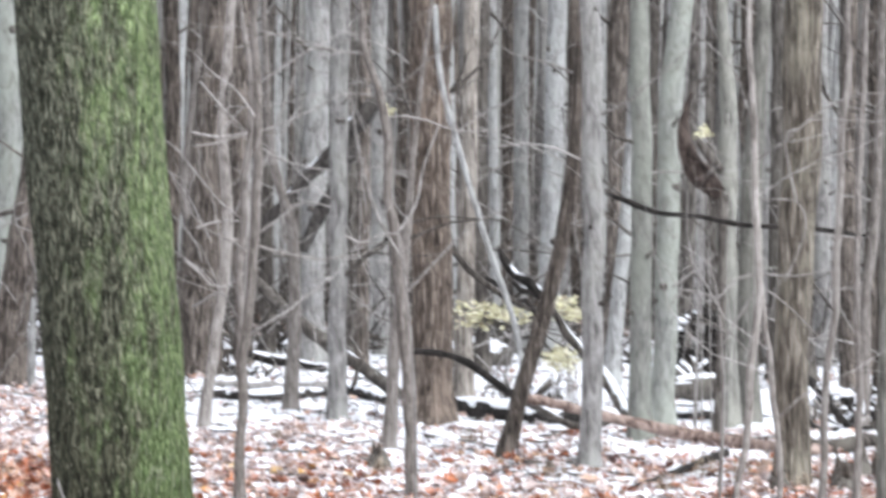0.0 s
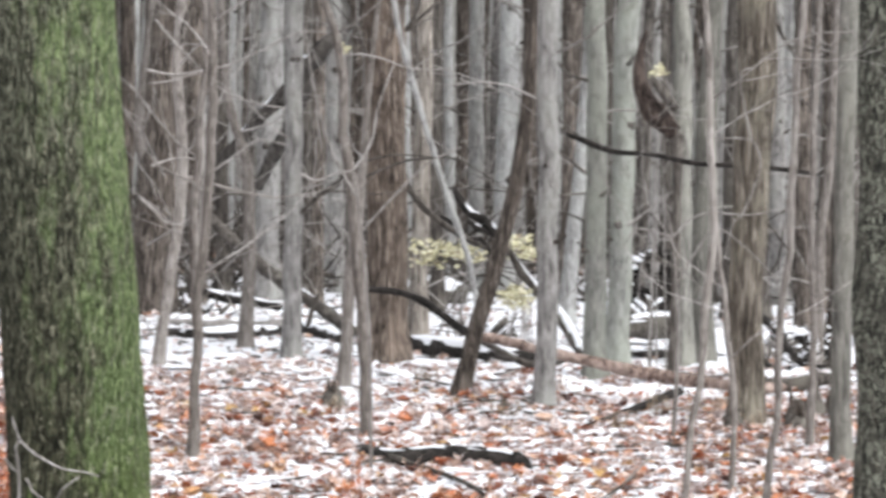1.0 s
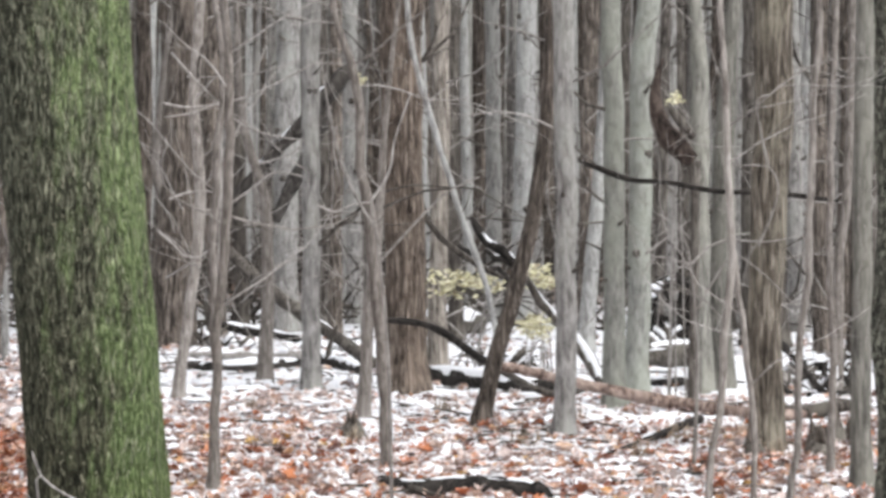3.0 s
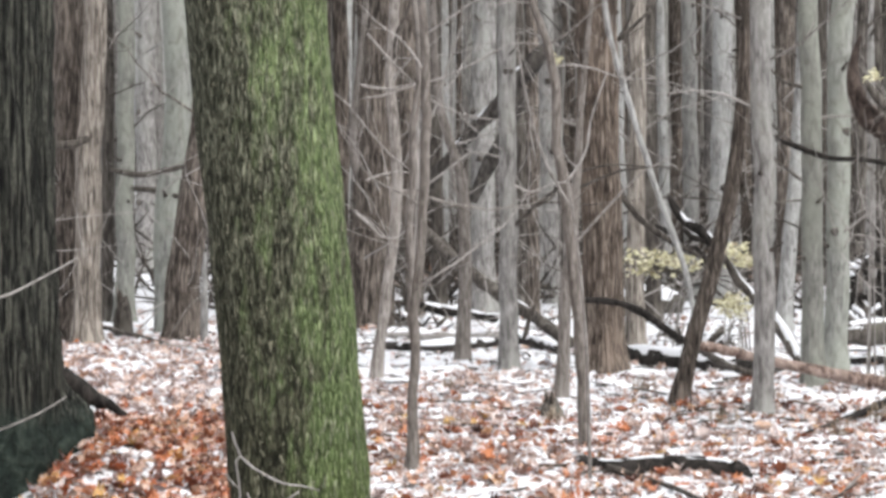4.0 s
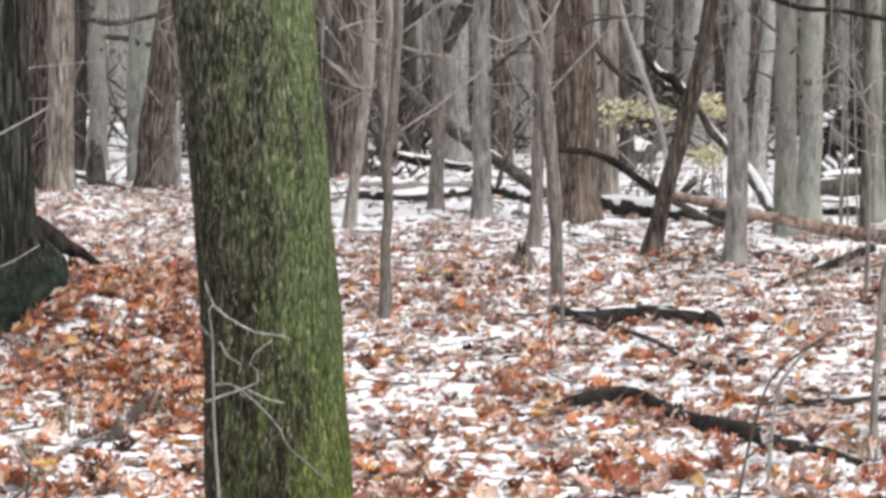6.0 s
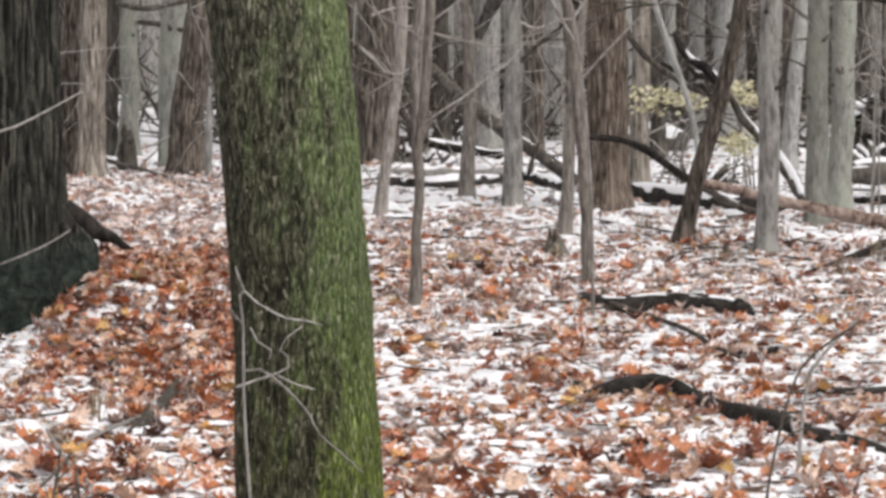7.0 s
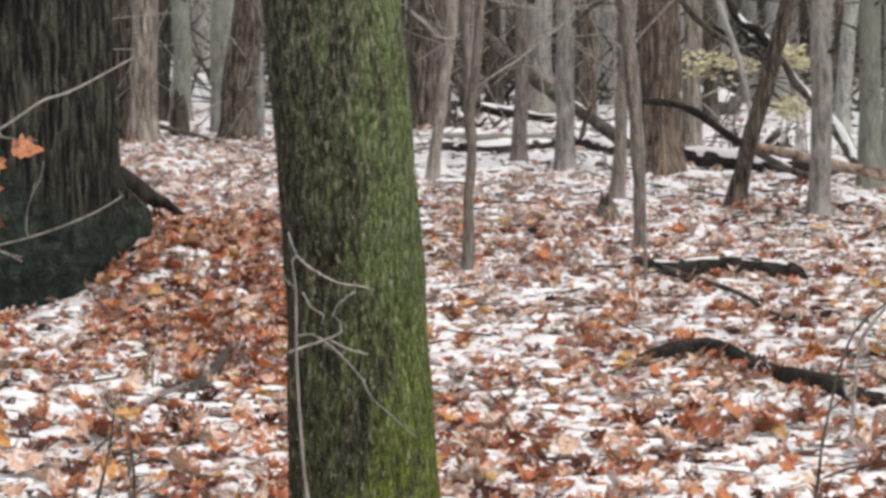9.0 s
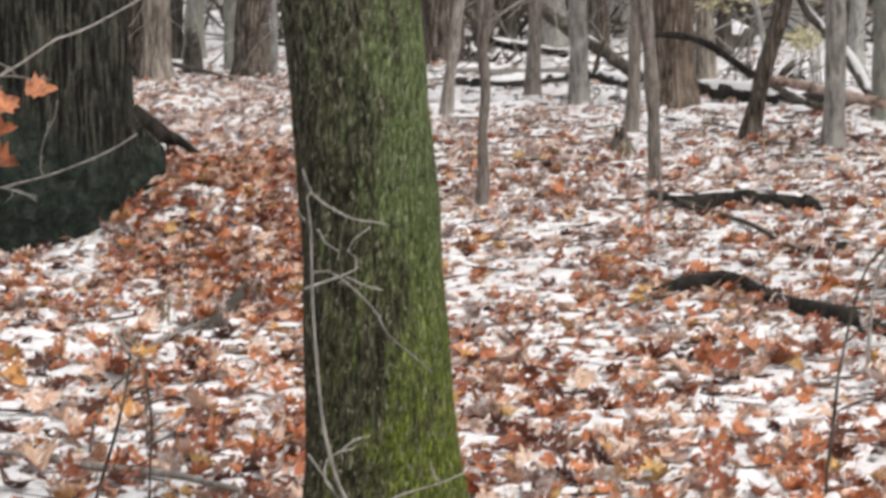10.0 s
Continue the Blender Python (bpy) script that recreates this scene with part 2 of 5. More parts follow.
def snow_material():
    m, t, s = nodes_of("snow")
    n = noise_of(t, stretched(t, 1, 1, 1), 60, 4, 0.6)
    t.links.new(ramp(t, n, [(0.3, (0.69, 0.70, 0.74)), (0.7, (0.80, 0.81, 0.835))]).outputs[0], s.inputs["Base Color"])
    s.inputs["Roughness"].default_value = 0.75
    bump(t, s, n, 0.5, 0.01)
    return m


SNOW = snow_material()


def ground_material():
    """Thin patchy snow over dark wet leaf litter."""
    m, t, s = nodes_of("snowy_litter")
    flat = stretched(t, 1, 1, 1)
    patch = noise_of(t, flat, 7.5, 6, 0.72, 0.8)
    broad = noise_of(t, flat, 0.45, 2, 0.5)
    speck = noise_of(t, flat, 26, 3, 0.7)
    litter = ramp(t, speck, [(0.30, (0.02, 0.015, 0.012)), (0.48, (0.085, 0.05, 0.035)), (0.62, (0.24, 0.15, 0.10)), (0.76, (0.36, 0.27, 0.21))]).outputs[0]
    white = ramp(t, noise_of(t, flat, 90, 2, 0.5), [(0.3, (0.70, 0.712, 0.75)), (0.7, (0.81, 0.82, 0.845))]).outputs[0]
    thin = noise_of(t, stretched(t, 1, 0.6, 1), 19, 5, 0.75, 0.6)
    white = mix(t, 1.0, white, ramp(t, thin, [(0.35, (0.40, 0.36, 0.35)), (0.43, (0.88, 0.87, 0.87)), (0.5, (1, 1, 1))]).outputs[0], "MULTIPLY")
    lift = t.nodes.new("ShaderNodeMath")
    lift.operation = "MULTIPLY_ADD"
    t.links.new(broad, lift.inputs[0])
    lift.inputs[1].default_value = 0.35
    t.links.new(patch, lift.inputs[2])
    where = t.nodes.new("ShaderNodeSeparateXYZ")
    t.links.new(flat, where.inputs[0])
    deep = node(t, "ShaderNodeMapRange", **{"From Min": 21.0, "From Max": 27.0, "To Min": 0.0, "To Max": 0.16})
    t.links.new(where.outputs["Y"], deep.inputs[0])
    gone = node(t, "ShaderNodeMapRange", **{"From Min": 33.0, "From Max": 44.0, "To Min": 0.0, "To Max": -0.30})
    t.links.new(where.outputs["Y"], gone.inputs[0])
    aside = node(t, "ShaderNodeMapRange", **{"From Min": -2.6, "From Max": -1.9, "To Min": 0.0, "To Max": 1.0})
    t.links.new(where.outputs["X"], aside.inputs[0])
    fade = t.nodes.new("ShaderNodeMath")
    fade.operation = "MULTIPLY"
    t.links.new(gone.outputs[0], fade.inputs[0])
    t.links.new(aside.outputs[0], fade.inputs[1])
    both = t.nodes.new("ShaderNodeMath")
    t.links.new(deep.outputs[0], both.inputs[0])
    t.links.new(fade.outputs[0], both.inputs[1])
    more = t.nodes.new("ShaderNodeMath")
    t.links.new(both.outputs[0], more.inputs[0])
    t.links.new(lift.outputs[0], more.inputs[1])
    cover = ramp(t, more.outputs[0], [(0.635, (0, 0, 0)), (0.67, (1, 1, 1))]).outputs[0]
    t.links.new(mix(t, cover, litter, white), s.inputs["Base Color"])
    s.inputs["Roughness"].default_value = 0.85
    s.inputs["Specular IOR Level"].default_value = 0.25
    bump(t, s, patch, 0.8, 0.04)
    return m


GROUND = ground_material()


def leaf_material(name, stops, per_island=True, dust=0.0):
    """Dry leaf: a colour for each blade, brown mottling, a crumpled face; some hold a dusting of snow."""
    m, t, s = nodes_of(name)
    if per_island:
        pick = t.nodes.new("ShaderNodeNewGeometry").outputs["Random Per Island"]
    else:
        pick = t.nodes.new("ShaderNodeObjectInfo").outputs["Random"]
    colour = ramp(t, pick, stops)
    where = t.nodes.new("ShaderNodeNewGeometry").outputs["Position"]
    fine = noise_of(t, where, 60, 4, 0.65, 0.4)
    blot = noise_of(t, where, 24, 3, 0.6, 0.3)
    shade = ramp(t, fine, [(0.32, (0.50, 0.46, 0.44)), (0.5, (0.95, 0.93, 0.92)), (0.68, (1.3, 1.28, 1.26))]).outputs[0]
    tint = mix(t, 1.0, colour.outputs[0], shade, "MULTIPLY")
    tint = mix(t, 1.0, tint, ramp(t, blot, [(0.36, (0.40, 0.33, 0.32)), (0.48, (1, 1, 1))]).outputs[0], "MULTIPLY")
    if dust:
        fallen = noise_of(t, where, 32, 4, 0.6, 0.6)
        tint = mix(t, ramp(t, fallen, [(0.68 - 0.25 * dust, (0, 0, 0)), (0.72 - 0.25 * dust, (1, 1, 1))]).outputs[0], tint, (0.76, 0.775, 0.82))
    t.links.new(tint, s.inputs["Base Color"])
    s.inputs["Roughness"].default_value = 0.6
    s.inputs["Specular IOR Level"].default_value = 0.35
    bump(t, s, blot, 0.8, 0.015)
    # light passes through the thin blade
    thin = t.nodes.new("ShaderNodeBsdfTranslucent")
    t.links.new(tint, thin.inputs["Color"])
    blend = t.nodes.new("ShaderNodeMixShader")
    blend.inputs[0].default_value = 0.12
    t.links.new(s.outputs[0], blend.inputs[1])
    t.links.new(thin.outputs[0], blend.inputs[2])
    t.links.new(blend.outputs[0], t.nodes["Material Output"].inputs["Surface"])
    return m


DRY = [(0.0, (0.085, 0.038, 0.028)), (0.12, (0.22, 0.082, 0.05)), (0.30, (0.41, 0.138, 0.066)), (0.50, (0.55, 0.215, 0.095)),
       (0.62, (0.54, 0.30, 0.20)), (0.76, (0.65, 0.46, 0.36)), (0.88, (0.68, 0.54, 0.46)), (0.95, (0.60, 0.31, 0.11)), (1.0, (0.54, 0.36, 0.14))]
LEAF = leaf_material("dry_leaf", DRY, True, 0.4)
PALE_DRY = [(0.0, (0.20, 0.13, 0.11)), (0.15, (0.38, 0.27, 0.23)), (0.4, (0.54, 0.43, 0.39)), (0.65, (0.64, 0.55, 0.52)), (0.85, (0.52, 0.30, 0.19)), (1.0, (0.70, 0.63, 0.60))]
LEAF_PALE = leaf_material("snow_dusted_leaf", PALE_DRY, True, 0.5)
LEAF_ONE = leaf_material("dry_leaf_single", DRY, False, 0.4)
GRASS = leaf_material("dry_grass", [(0.0, (0.20, 0.15, 0.10)), (0.5, (0.36, 0.29, 0.21)), (1.0, (0.48, 0.41, 0.32))])
LEAF_YELLOW = leaf_material("yellow_leaf", [(0.0, (0.40, 0.38, 0.22)), (0.5, (0.56, 0.55, 0.36)), (1.0, (0.68, 0.66, 0.50))])
LEAF_ORANGE = leaf_material("orange_leaf", [(0.0, (0.36, 0.13, 0.06)), (1.0, (0.50, 0.21, 0.11))], False)


# ---- mesh helpers ----
class Shell:
    """Corners and faces gathered before they become one mesh."""

    def __init__(self):
        self.v, self.f = [], []

    def tube(self, pts, radii, sides=8, wob=0.0, seed=0, cap=True):
        pts = [Vector(p) for p in pts]
        base = len(self.v)
        ref = Vector((0.31, 0.9, 0.17))
        for i, p in enumerate(pts):
            way = (pts[min(i + 1, len(pts) - 1)] - pts[max(i - 1, 0)]).normalized()
            a = way.cross(ref)
            if a.length < 0.1:
                a = way.cross(Vector((1, 0, 0)))
            a.normalize()
            b = way.cross(a)
            for k in range(sides):
                g = 2 * math.pi * k / sides
                r = radii[i]
                if wob:
                    r *= 1 + wob * noise.noise(Vector((math.cos(g) * 1.7 + seed * 7.1, math.sin(g) * 1.7, p.length * 9)))
                self.v.append(p + a * (math.cos(g) * r) + b * (math.sin(g) * r))
        for i in range(len(pts) - 1):
            for k in range(sides):
                q = base + i * sides
                self.f.append((q + k, q + (k + 1) % sides, q + sides + (k + 1) % sides, q + sides + k))
        if cap:
            self.f.append(tuple(base + k for k in reversed(range(sides))))
            q = base + (len(pts) - 1) * sides
            self.f.append(tuple(q + k for k in range(sides)))


def finish(name, shell, material, parent=None, label="", smooth=True):
    me = bpy.data.meshes.new(name)
    me.from_pydata([tuple(v) for v in shell.v], [], shell.f)
    me.materials.append(material)
    if smooth:
        me.polygons.foreach_set("use_smooth", [True] * len(me.polygons))
    me.update()
    ob = new(name, me)
    if parent is not None:
        ob.parent = parent
    return tagged(ob, label)


def part(name, shell, material, parent, label=""):
    return finish(name, shell, material, parent, label)


def smooth_line(pts, step):
    """A Catmull-Rom line through tuples of any width, sampled about every step metres."""
    pts = [np.array(p, float) for p in pts]
    out = []
    for i in range(len(pts) - 1):
        a, b, c, d = pts[max(i - 1, 0)], pts[i], pts[i + 1], pts[min(i + 2, len(pts) - 1)]
        n = max(1, int(np.linalg.norm((c - b)[:3]) / step))
        for k in range(n):
            u = k / n
            out.append(0.5 * (2 * b + (c - a) * u + (2 * a - 5 * b + 4 * c - d) * u * u + (3 * b - a - 3 * c + d) * u ** 3))
    out.append(pts[-1])
    return out


# ---- the ground ----
def hill(x, y):
    """Height of the ground: nearly flat, a low rise round the big oak, a bank far behind."""
    z = 0.022 * noise.noise(Vector((x * 0.5, y * 0.3, 0.0))) + 0.014 * noise.noise(Vector((x * 2.2, y * 2.2, 3.0)))
    if y < 30:
        z += 0.016 * noise.noise(Vector((x * 6, y * 5, 5.0)))
    z += 0.28 * math.exp(-((x + 1.62) / 0.40) ** 2 - ((y - 16.5) / 0.8) ** 2)
    if y > 44:
        z += 0.00085 * (y - 44) ** 2 if y < 110 else 3.7 + 0.02 * (y - 110)
    return z


def axis(fine_from, fine_to, step, far):
    inner = list(np.arange(fine_from, fine_to, step))
    left, right, g = [], [], step
    a, b = fine_from, inner[-1]
    while a > -far or b < far:
        g *= 1.35
        a -= g
        b += g
        left.append(a)
        right.append(b)
    return left[::-1] + inner + right


def build_ground():
    xs, ys = axis(-3.2, 5.0, 0.06, 700), axis(8.5, 26.0, 0.09, 700)
    s = Shell()
    for y in ys:
        for x in xs:
            s.v.append((x, y, hill(x, y)))
    w = len(xs)
    for j in range(len(ys) - 1):
        for i in range(w - 1):
            s.f.append((j * w + i, j * w + i + 1, (j + 1) * w + i + 1, (j + 1) * w + i))
    return tagged(finish("ground", s, GROUND), "woodland floor of wet leaf litter under thin patchy snow", "ground", kind="structure")


ground = build_ground()


# ---- trees ----
KINDS = {
    "moss": (BARK_MOSS, "thick trunk with dark flaky bark and bright green moss", "tree"),
    "oak": (BARK_OAK, "big old oak with deeply furrowed dark bark and flared roots", "tree"),
    "dark": (BARK_DARK, "dark-barked leafless tree standing in snowy leaf litter", "tree"),
    "brown": (BARK_BROWN, "leafless tree with flaky reddish-brown bark in the snow", "tree"),
    "rufous": (BARK_RUFOUS, "thick leafless trunk with flaky rust-brown bark", "tree"),
    "shaggy": (BARK_SHAGGY, "leafless tree with pale tan shaggy bark in the snow", "tree"),
    "olive": (BARK_OLIVE, "slender trunk with smooth dull olive-grey bark", "tree"),
    "slim": (BARK_SAPLING, "slender bare young tree with brown-grey bark", "tree"),
    "tan": (BARK_TAN, "leafless tree with streaked tan bark in the snow", "tree"),
    "grey": (BARK_GREY, "slender leafless tree with smooth grey bark", "tree"),
    "pale": (BARK_PALE, "pale grey smooth-barked leafless tree deeper in the wood", "tree"),
    "mottled": (BARK_MOTTLED, "trunk with mottled dark bark and pale lichen spots", "tree"),
    "green": (BARK_GREEN, "straight grey-green lichened trunk rising from the snow", "tree"),
    "sapling": (BARK_SAPLING, "thin bare sapling with fine pale twigs among leaves", "sapling"),
}


def trunk_shell(line, sides, rough, ridges, flare, seed, roots=()):
    s = Shell()
    for i, (x, z, r, y) in enumerate(line):
        low = max(z, 0.0)
        spread = 1 + flare * math.exp(-low / 0.12)
        for k in range(sides):
            g = 2 * math.pi * k / sides
            c, sn = math.cos(g), math.sin(g)
            n1 = noise.noise(Vector((c * 1.1 + seed * 3.7, sn * 1.1, z * 0.9)))
            d = 1 + 0.07 * n1 + (spread - 1) * (0.75 + 0.8 * noise.noise(Vector((c * 2.2, sn * 2.2 + seed, 0.3))))
            if rough:
                n2 = noise.noise(Vector((c * ridges, sn * ridges, z * ridges * (0.22 if ridges > 6 else 0.55) + seed)))
                n3 = noise.noise(Vector((c * ridges * 2.6, sn * ridges * 2.6, z * ridges * 2.0)))
                d += rough * (abs(n2) * 1.4 - 0.35 + 0.4 * n3)
            for angle, width, reach, top, soft in roots:
                away = (g - angle + math.pi) % (2 * math.pi) - math.pi
                near_it = math.exp(-(away / width) ** 2)
                d += reach / r * near_it / (1 + math.exp((z - top * (0.4 + 0.6 * near_it)) / soft))
            s.v.append((x + c * r * d, y + sn * r * d, z))
    for i in range(len(line) - 1):
        for k in range(sides):
            q = i * sides
            s.f.append((q + k, q + (k + 1) % sides, q + sides + (k + 1) % sides, q + sides + k))
    s.f.append(tuple((len(line) - 1) * sides + k for k in range(sides)))
    return s


def branch(name, thing, material, rng, start, way, length, radius, twig, depth=2):
    """A bare branch that bends; its side twigs, which fork again, are pieces of their own under it."""

    def grow(s, p, w, ln, r, level, found):
        pts, rad = [Vector(p)], [r]
        n = 8
        w = Vector(w).normalized()
        for i in range(n):
            w = (w + Vector((rng.uniform(-1, 1), rng.uniform(-1, 1), rng.uniform(-0.8, 0.9))) * 0.33).normalized()
            pts.append(pts[-1] + w * (ln / n))
            rad.append(max(r * (1 - 0.8 * (i + 1) / n), 0.0012))
        s.tube(pts, rad, 5 if level else 6)
        if level < depth:
            for k in range(twig):
                i = rng.randint(1, n - 1)
                side = Vector((rng.uniform(-1, 1), rng.uniform(-1, 1), rng.uniform(-0.4, 0.7)))
                here = (pts[i], w + side * 1.1, ln * rng.uniform(0.3, 0.6), rad[i] * 0.65, level + 1)
                if level == 0:
                    found.append(here)
                else:
                    grow(s, *here, found)

    main, found = Shell(), []
    grow(main, start, way, length, radius, 0, found)
    bough = part(name, main, material, thing)
    for here in found:
        s = Shell()
        grow(s, *here, found=None)
        part("twig", s, material, bough)
    return bough


def tree(kind, y, spine, limbs=0, twigs=0, seed=0):
    """A bare tree; spine: x, height and radius from the foot up to where the stem runs on into the crown."""
    material, label, category = KINDS[kind]
    rng = random.Random(seed * 13 + 5)
    x0 = spine[0][0]
    foot = hill(x0, y)
    near = y < 17 and kind != "sapling"
    pts = [(x - x0, z, r, 0.0) for x, z, r in spine]
    pts[0] = (pts[0][0], -0.06, pts[0][2], 0.0)
    xt, zt, rt, _ = pts[-1]
    lean = (pts[-1][0] - pts[-2][0]) / max(pts[-1][1] - pts[-2][1], 0.1)
    lean = max(-0.12, min(0.12, lean))
    top = min(4.5 + rt * 75, 15.0)
    if kind == "sapling":
        top = max(zt * 1.25, zt + 0.4)
    for k in range(1, 5):
        f = k / 4
        h = zt + (top - zt) * f
        pts.append((xt + lean * (h - zt) + rng.uniform(-0.12, 0.12) * (top - zt) * 0.1, h, rt * (1 - 0.86 * f), rng.uniform(-0.2, 0.2) * f))
    line = smooth_line([p for p in pts if p[1] <= zt + 1e-6], 0.022 if kind == "moss" else 0.03 if near else 0.1)
    line += smooth_line([p for p in pts if p[1] >= zt - 1e-6], 0.4)[1:]
    if kind not in ("moss", "oak"):
        kink, often = (0.02, 4.5) if kind == "sapling" else (0.006, 2.4)
        line = [np.array((p[0] + (kink + 0.22 * p[2]) * noise.noise(Vector((seed * 5.3, p[1] * often, 1.0))) * min(1, max(p[1], 0) * 3), *p[1:])) for p in line]
    thing = new("sapling" if kind == "sapling" else "tree")
    thing.location = (x0, y, foot)
    tagged(thing, label, category, "saplings in the wood" if kind == "sapling" else "trees of the wood")
    if kind == "moss":
        shell = trunk_shell(line, 80, 0.05, 5.0, 0.15, seed)
    elif kind == "oak":
        shell = trunk_shell(line, 220, 0.055, 12.0, 0.03, seed, [(0.30, 0.34, 0.17, 0.46, 0.035), (-2.1, 0.75, 0.20, 0.52, 0.06), (-0.75, 0.4, 0.06, 0.3, 0.05), (2.2, 0.5, 0.2, 0.4, 0.05)])
    elif near:
        shell = trunk_shell(line, 40, 0.06, 5.0, 0.2, seed)
    elif kind in ("brown", "rufous", "tan", "dark", "shaggy"):
        shell = trunk_shell(line, 32, 0.11, 4.5, 0.3, seed)
    else:
        shell = trunk_shell(line, 12 if kind != "sapling" else 8, 0.02, 2.0, 0.3, seed)
    part("trunk" if kind != "sapling" else "stem", shell, material, thing)
    if kind in ("grey", "pale", "green"):
        for k in range(3):
            h = rng.uniform(0.15, 1.0) * min(zt, 3.0)
            at = min(line, key=lambda p: abs(p[1] - h))
            a = rng.uniform(-2.6, -0.5)
            out = Vector((math.cos(a), math.sin(a), 0.25))
            root = Vector((at[0], at[3], at[1]))
            s = Shell()
            if k < 2:
                e = at[2] * rng.uniform(0.2, 0.4)
                s.tube([root + out * at[2] * 0.85, root + out * at[2] * 1.0, root + out * at[2] * 1.1], [e * 1.2, e, e * 0.4], 8, 0.4, k)
                part("knot", s, BARK_DARK, thing, "small dark knot")
            else:
                e = at[2] * rng.uniform(0.12, 0.22)
                s.tube([root + out * at[2] * 0.8, root + out * (at[2] + 0.03), root + out * (at[2] + rng.uniform(0.05, 0.12)) + Vector((0, 0, 0.02))], [e * 1.3, e, e * 0.6], 6, 0.3, k)
                part("branch_stub", s, BARK_DARK, thing, "short dark broken branch stub")
    for k in range(limbs + 2 if kind != "sapling" else 0):
        f = 0.3 + 0.6 * (k + rng.random()) / (limbs + 2)
        h = zt + (top - zt) * f
        at = min(line, key=lambda p: abs(p[1] - h))
        a = rng.uniform(0, 2 * math.pi)
        branch("limb", thing, material, rng, (at[0], at[3], at[1]), (math.cos(a), math.sin(a), 1.1), (top - h) * 0.7 + 0.6, at[2] * 0.55, 3, 1)
    for k in range(2 if 22.5 < y < 40 and kind != "sapling" else 0):
        h = rng.uniform(0.25, 1.0) * min(zt, 3.3)
        at = min(line, key=lambda p: abs(p[1] - h))
        a = rng.choice((0, math.pi)) + rng.uniform(-0.8, 0.8)
        branch("bough", thing, rng.choice((material, BARK_DARK, BARK_DARK)), rng, (at[0], at[3], at[1]), (math.cos(a), math.sin(a), rng.uniform(-0.3, 1.6)),
               rng.uniform(0.5, 1.5), min(at[2] * 0.35, rng.uniform(0.010, 0.019)), 2, 1)
    for k in range((twigs + 1) // 2 if kind != "sapling" else max(1, twigs * 2 // 3)):
        h = rng.uniform(0.35, 1.0) * min(zt, 3.2)
        at = min(line, key=lambda p: abs(p[1] - h))
        a = rng.choice((0, math.pi)) + rng.uniform(-0.9, 0.9)
        branch("branch", thing, BARK_TWIG, rng, (at[0], at[3], at[1]), (math.cos(a), math.sin(a), rng.uniform(0.1, 1.3)),
               rng.uniform(0.4, 1.3), min(max(at[2] * 0.28, 0.004), 0.0085), 2, 2)
    return thing


# ---- fallen wood, stumps and shrubs ----
LOGS = {"black": WOOD_BLACK, "limb": WOOD_LIMB, "dark": BARK_DARK, "red": WOOD_RED, "greylog": BARK_TWIG, "palelog": BARK_PALE}
counter = [0]


def log(path, kind, snow=1.0, label="", name="log"):
    """Dead wood along x, y, z, radius; snow lies along its top as a part of its own."""
    counter[0] += 1
    rng = random.Random(counter[0])
    x0, y0, z0, _ = path[0]
    line = smooth_line([(x - x0, y - y0, max(z, hill(x, y) + 0.55 * r) - z0, r) for x, y, z, r in path], 0.06)
    thing = new(name)
    thing.location = (x0, y0, z0)
    tagged(thing, label, "log" if name == "log" else "branch")
    s = Shell()
    s.tube([p[:3] for p in line], [max(p[3], 0.003) for p in line], 12, 0.35, counter[0])
    part("wood", s, LOGS[kind], thing)
    if snow:
        s = Shell()
        n = len(line)
        rows = []
        for i, p in enumerate(line):
            ahead, behind = line[min(i + 1, n - 1)], line[max(i - 1, 0)]
            w = Vector((ahead[:3] - behind[:3])).normalized()
            side = w.cross(Vector((0, 0, 1)))
            side.normalize()
            up = side.cross(w)
            thick = max(0.75 if snow > 1 else 0.0, 0.55 + 1.0 * noise.noise(Vector((p[0] * 3, p[2] * 3, counter[0] * 2.7))) + 0.8 * noise.noise(Vector((p[0] * 11, p[2] * 11, counter[0] * 1.3)))) * min(1, 4 * i / n + 0.05, 4 * (n - 1 - i) / n + 0.05)
            row = []
            for k in range(7):
                g = math.pi * (0.5 + 0.26 * snow * (k / 3 - 1))
                r = p[3] * (0.80 + (0.34 * math.sin(g) ** 4 + 0.1) * thick * snow)
                row.append(len(s.v))
                s.v.append(Vector(p[:3]) + side * (math.cos(g) * r) + up * (math.sin(g) * r))
            rows.append(row)
        for a, b in zip(rows, rows[1:]):
            for k in range(6):
                s.f.append((a[k], a[k + 1], b[k + 1], b[k]))
        part("snow", s, SNOW, thing, "thin ridge of white snow")
    return thing


def snow_lump(at, size):
    """A small lump of snow caught on wood."""
    s = Shell()
    x, y, z = at
    s.tube([(-size, 0, 0), (-size * 0.6, 0, 0.004), (0, 0, 0.006), (size * 0.6, 0, 0.003), (size, 0, -0.002)], [0.003, size * 0.4, size * 0.52, size * 0.4, 0.003], 10, 0.3, 4)
    ob = finish("snow_lump", s, SNOW)
    ob.location = at
    return tagged(ob, "small lump of white snow on a dark root", "snow")


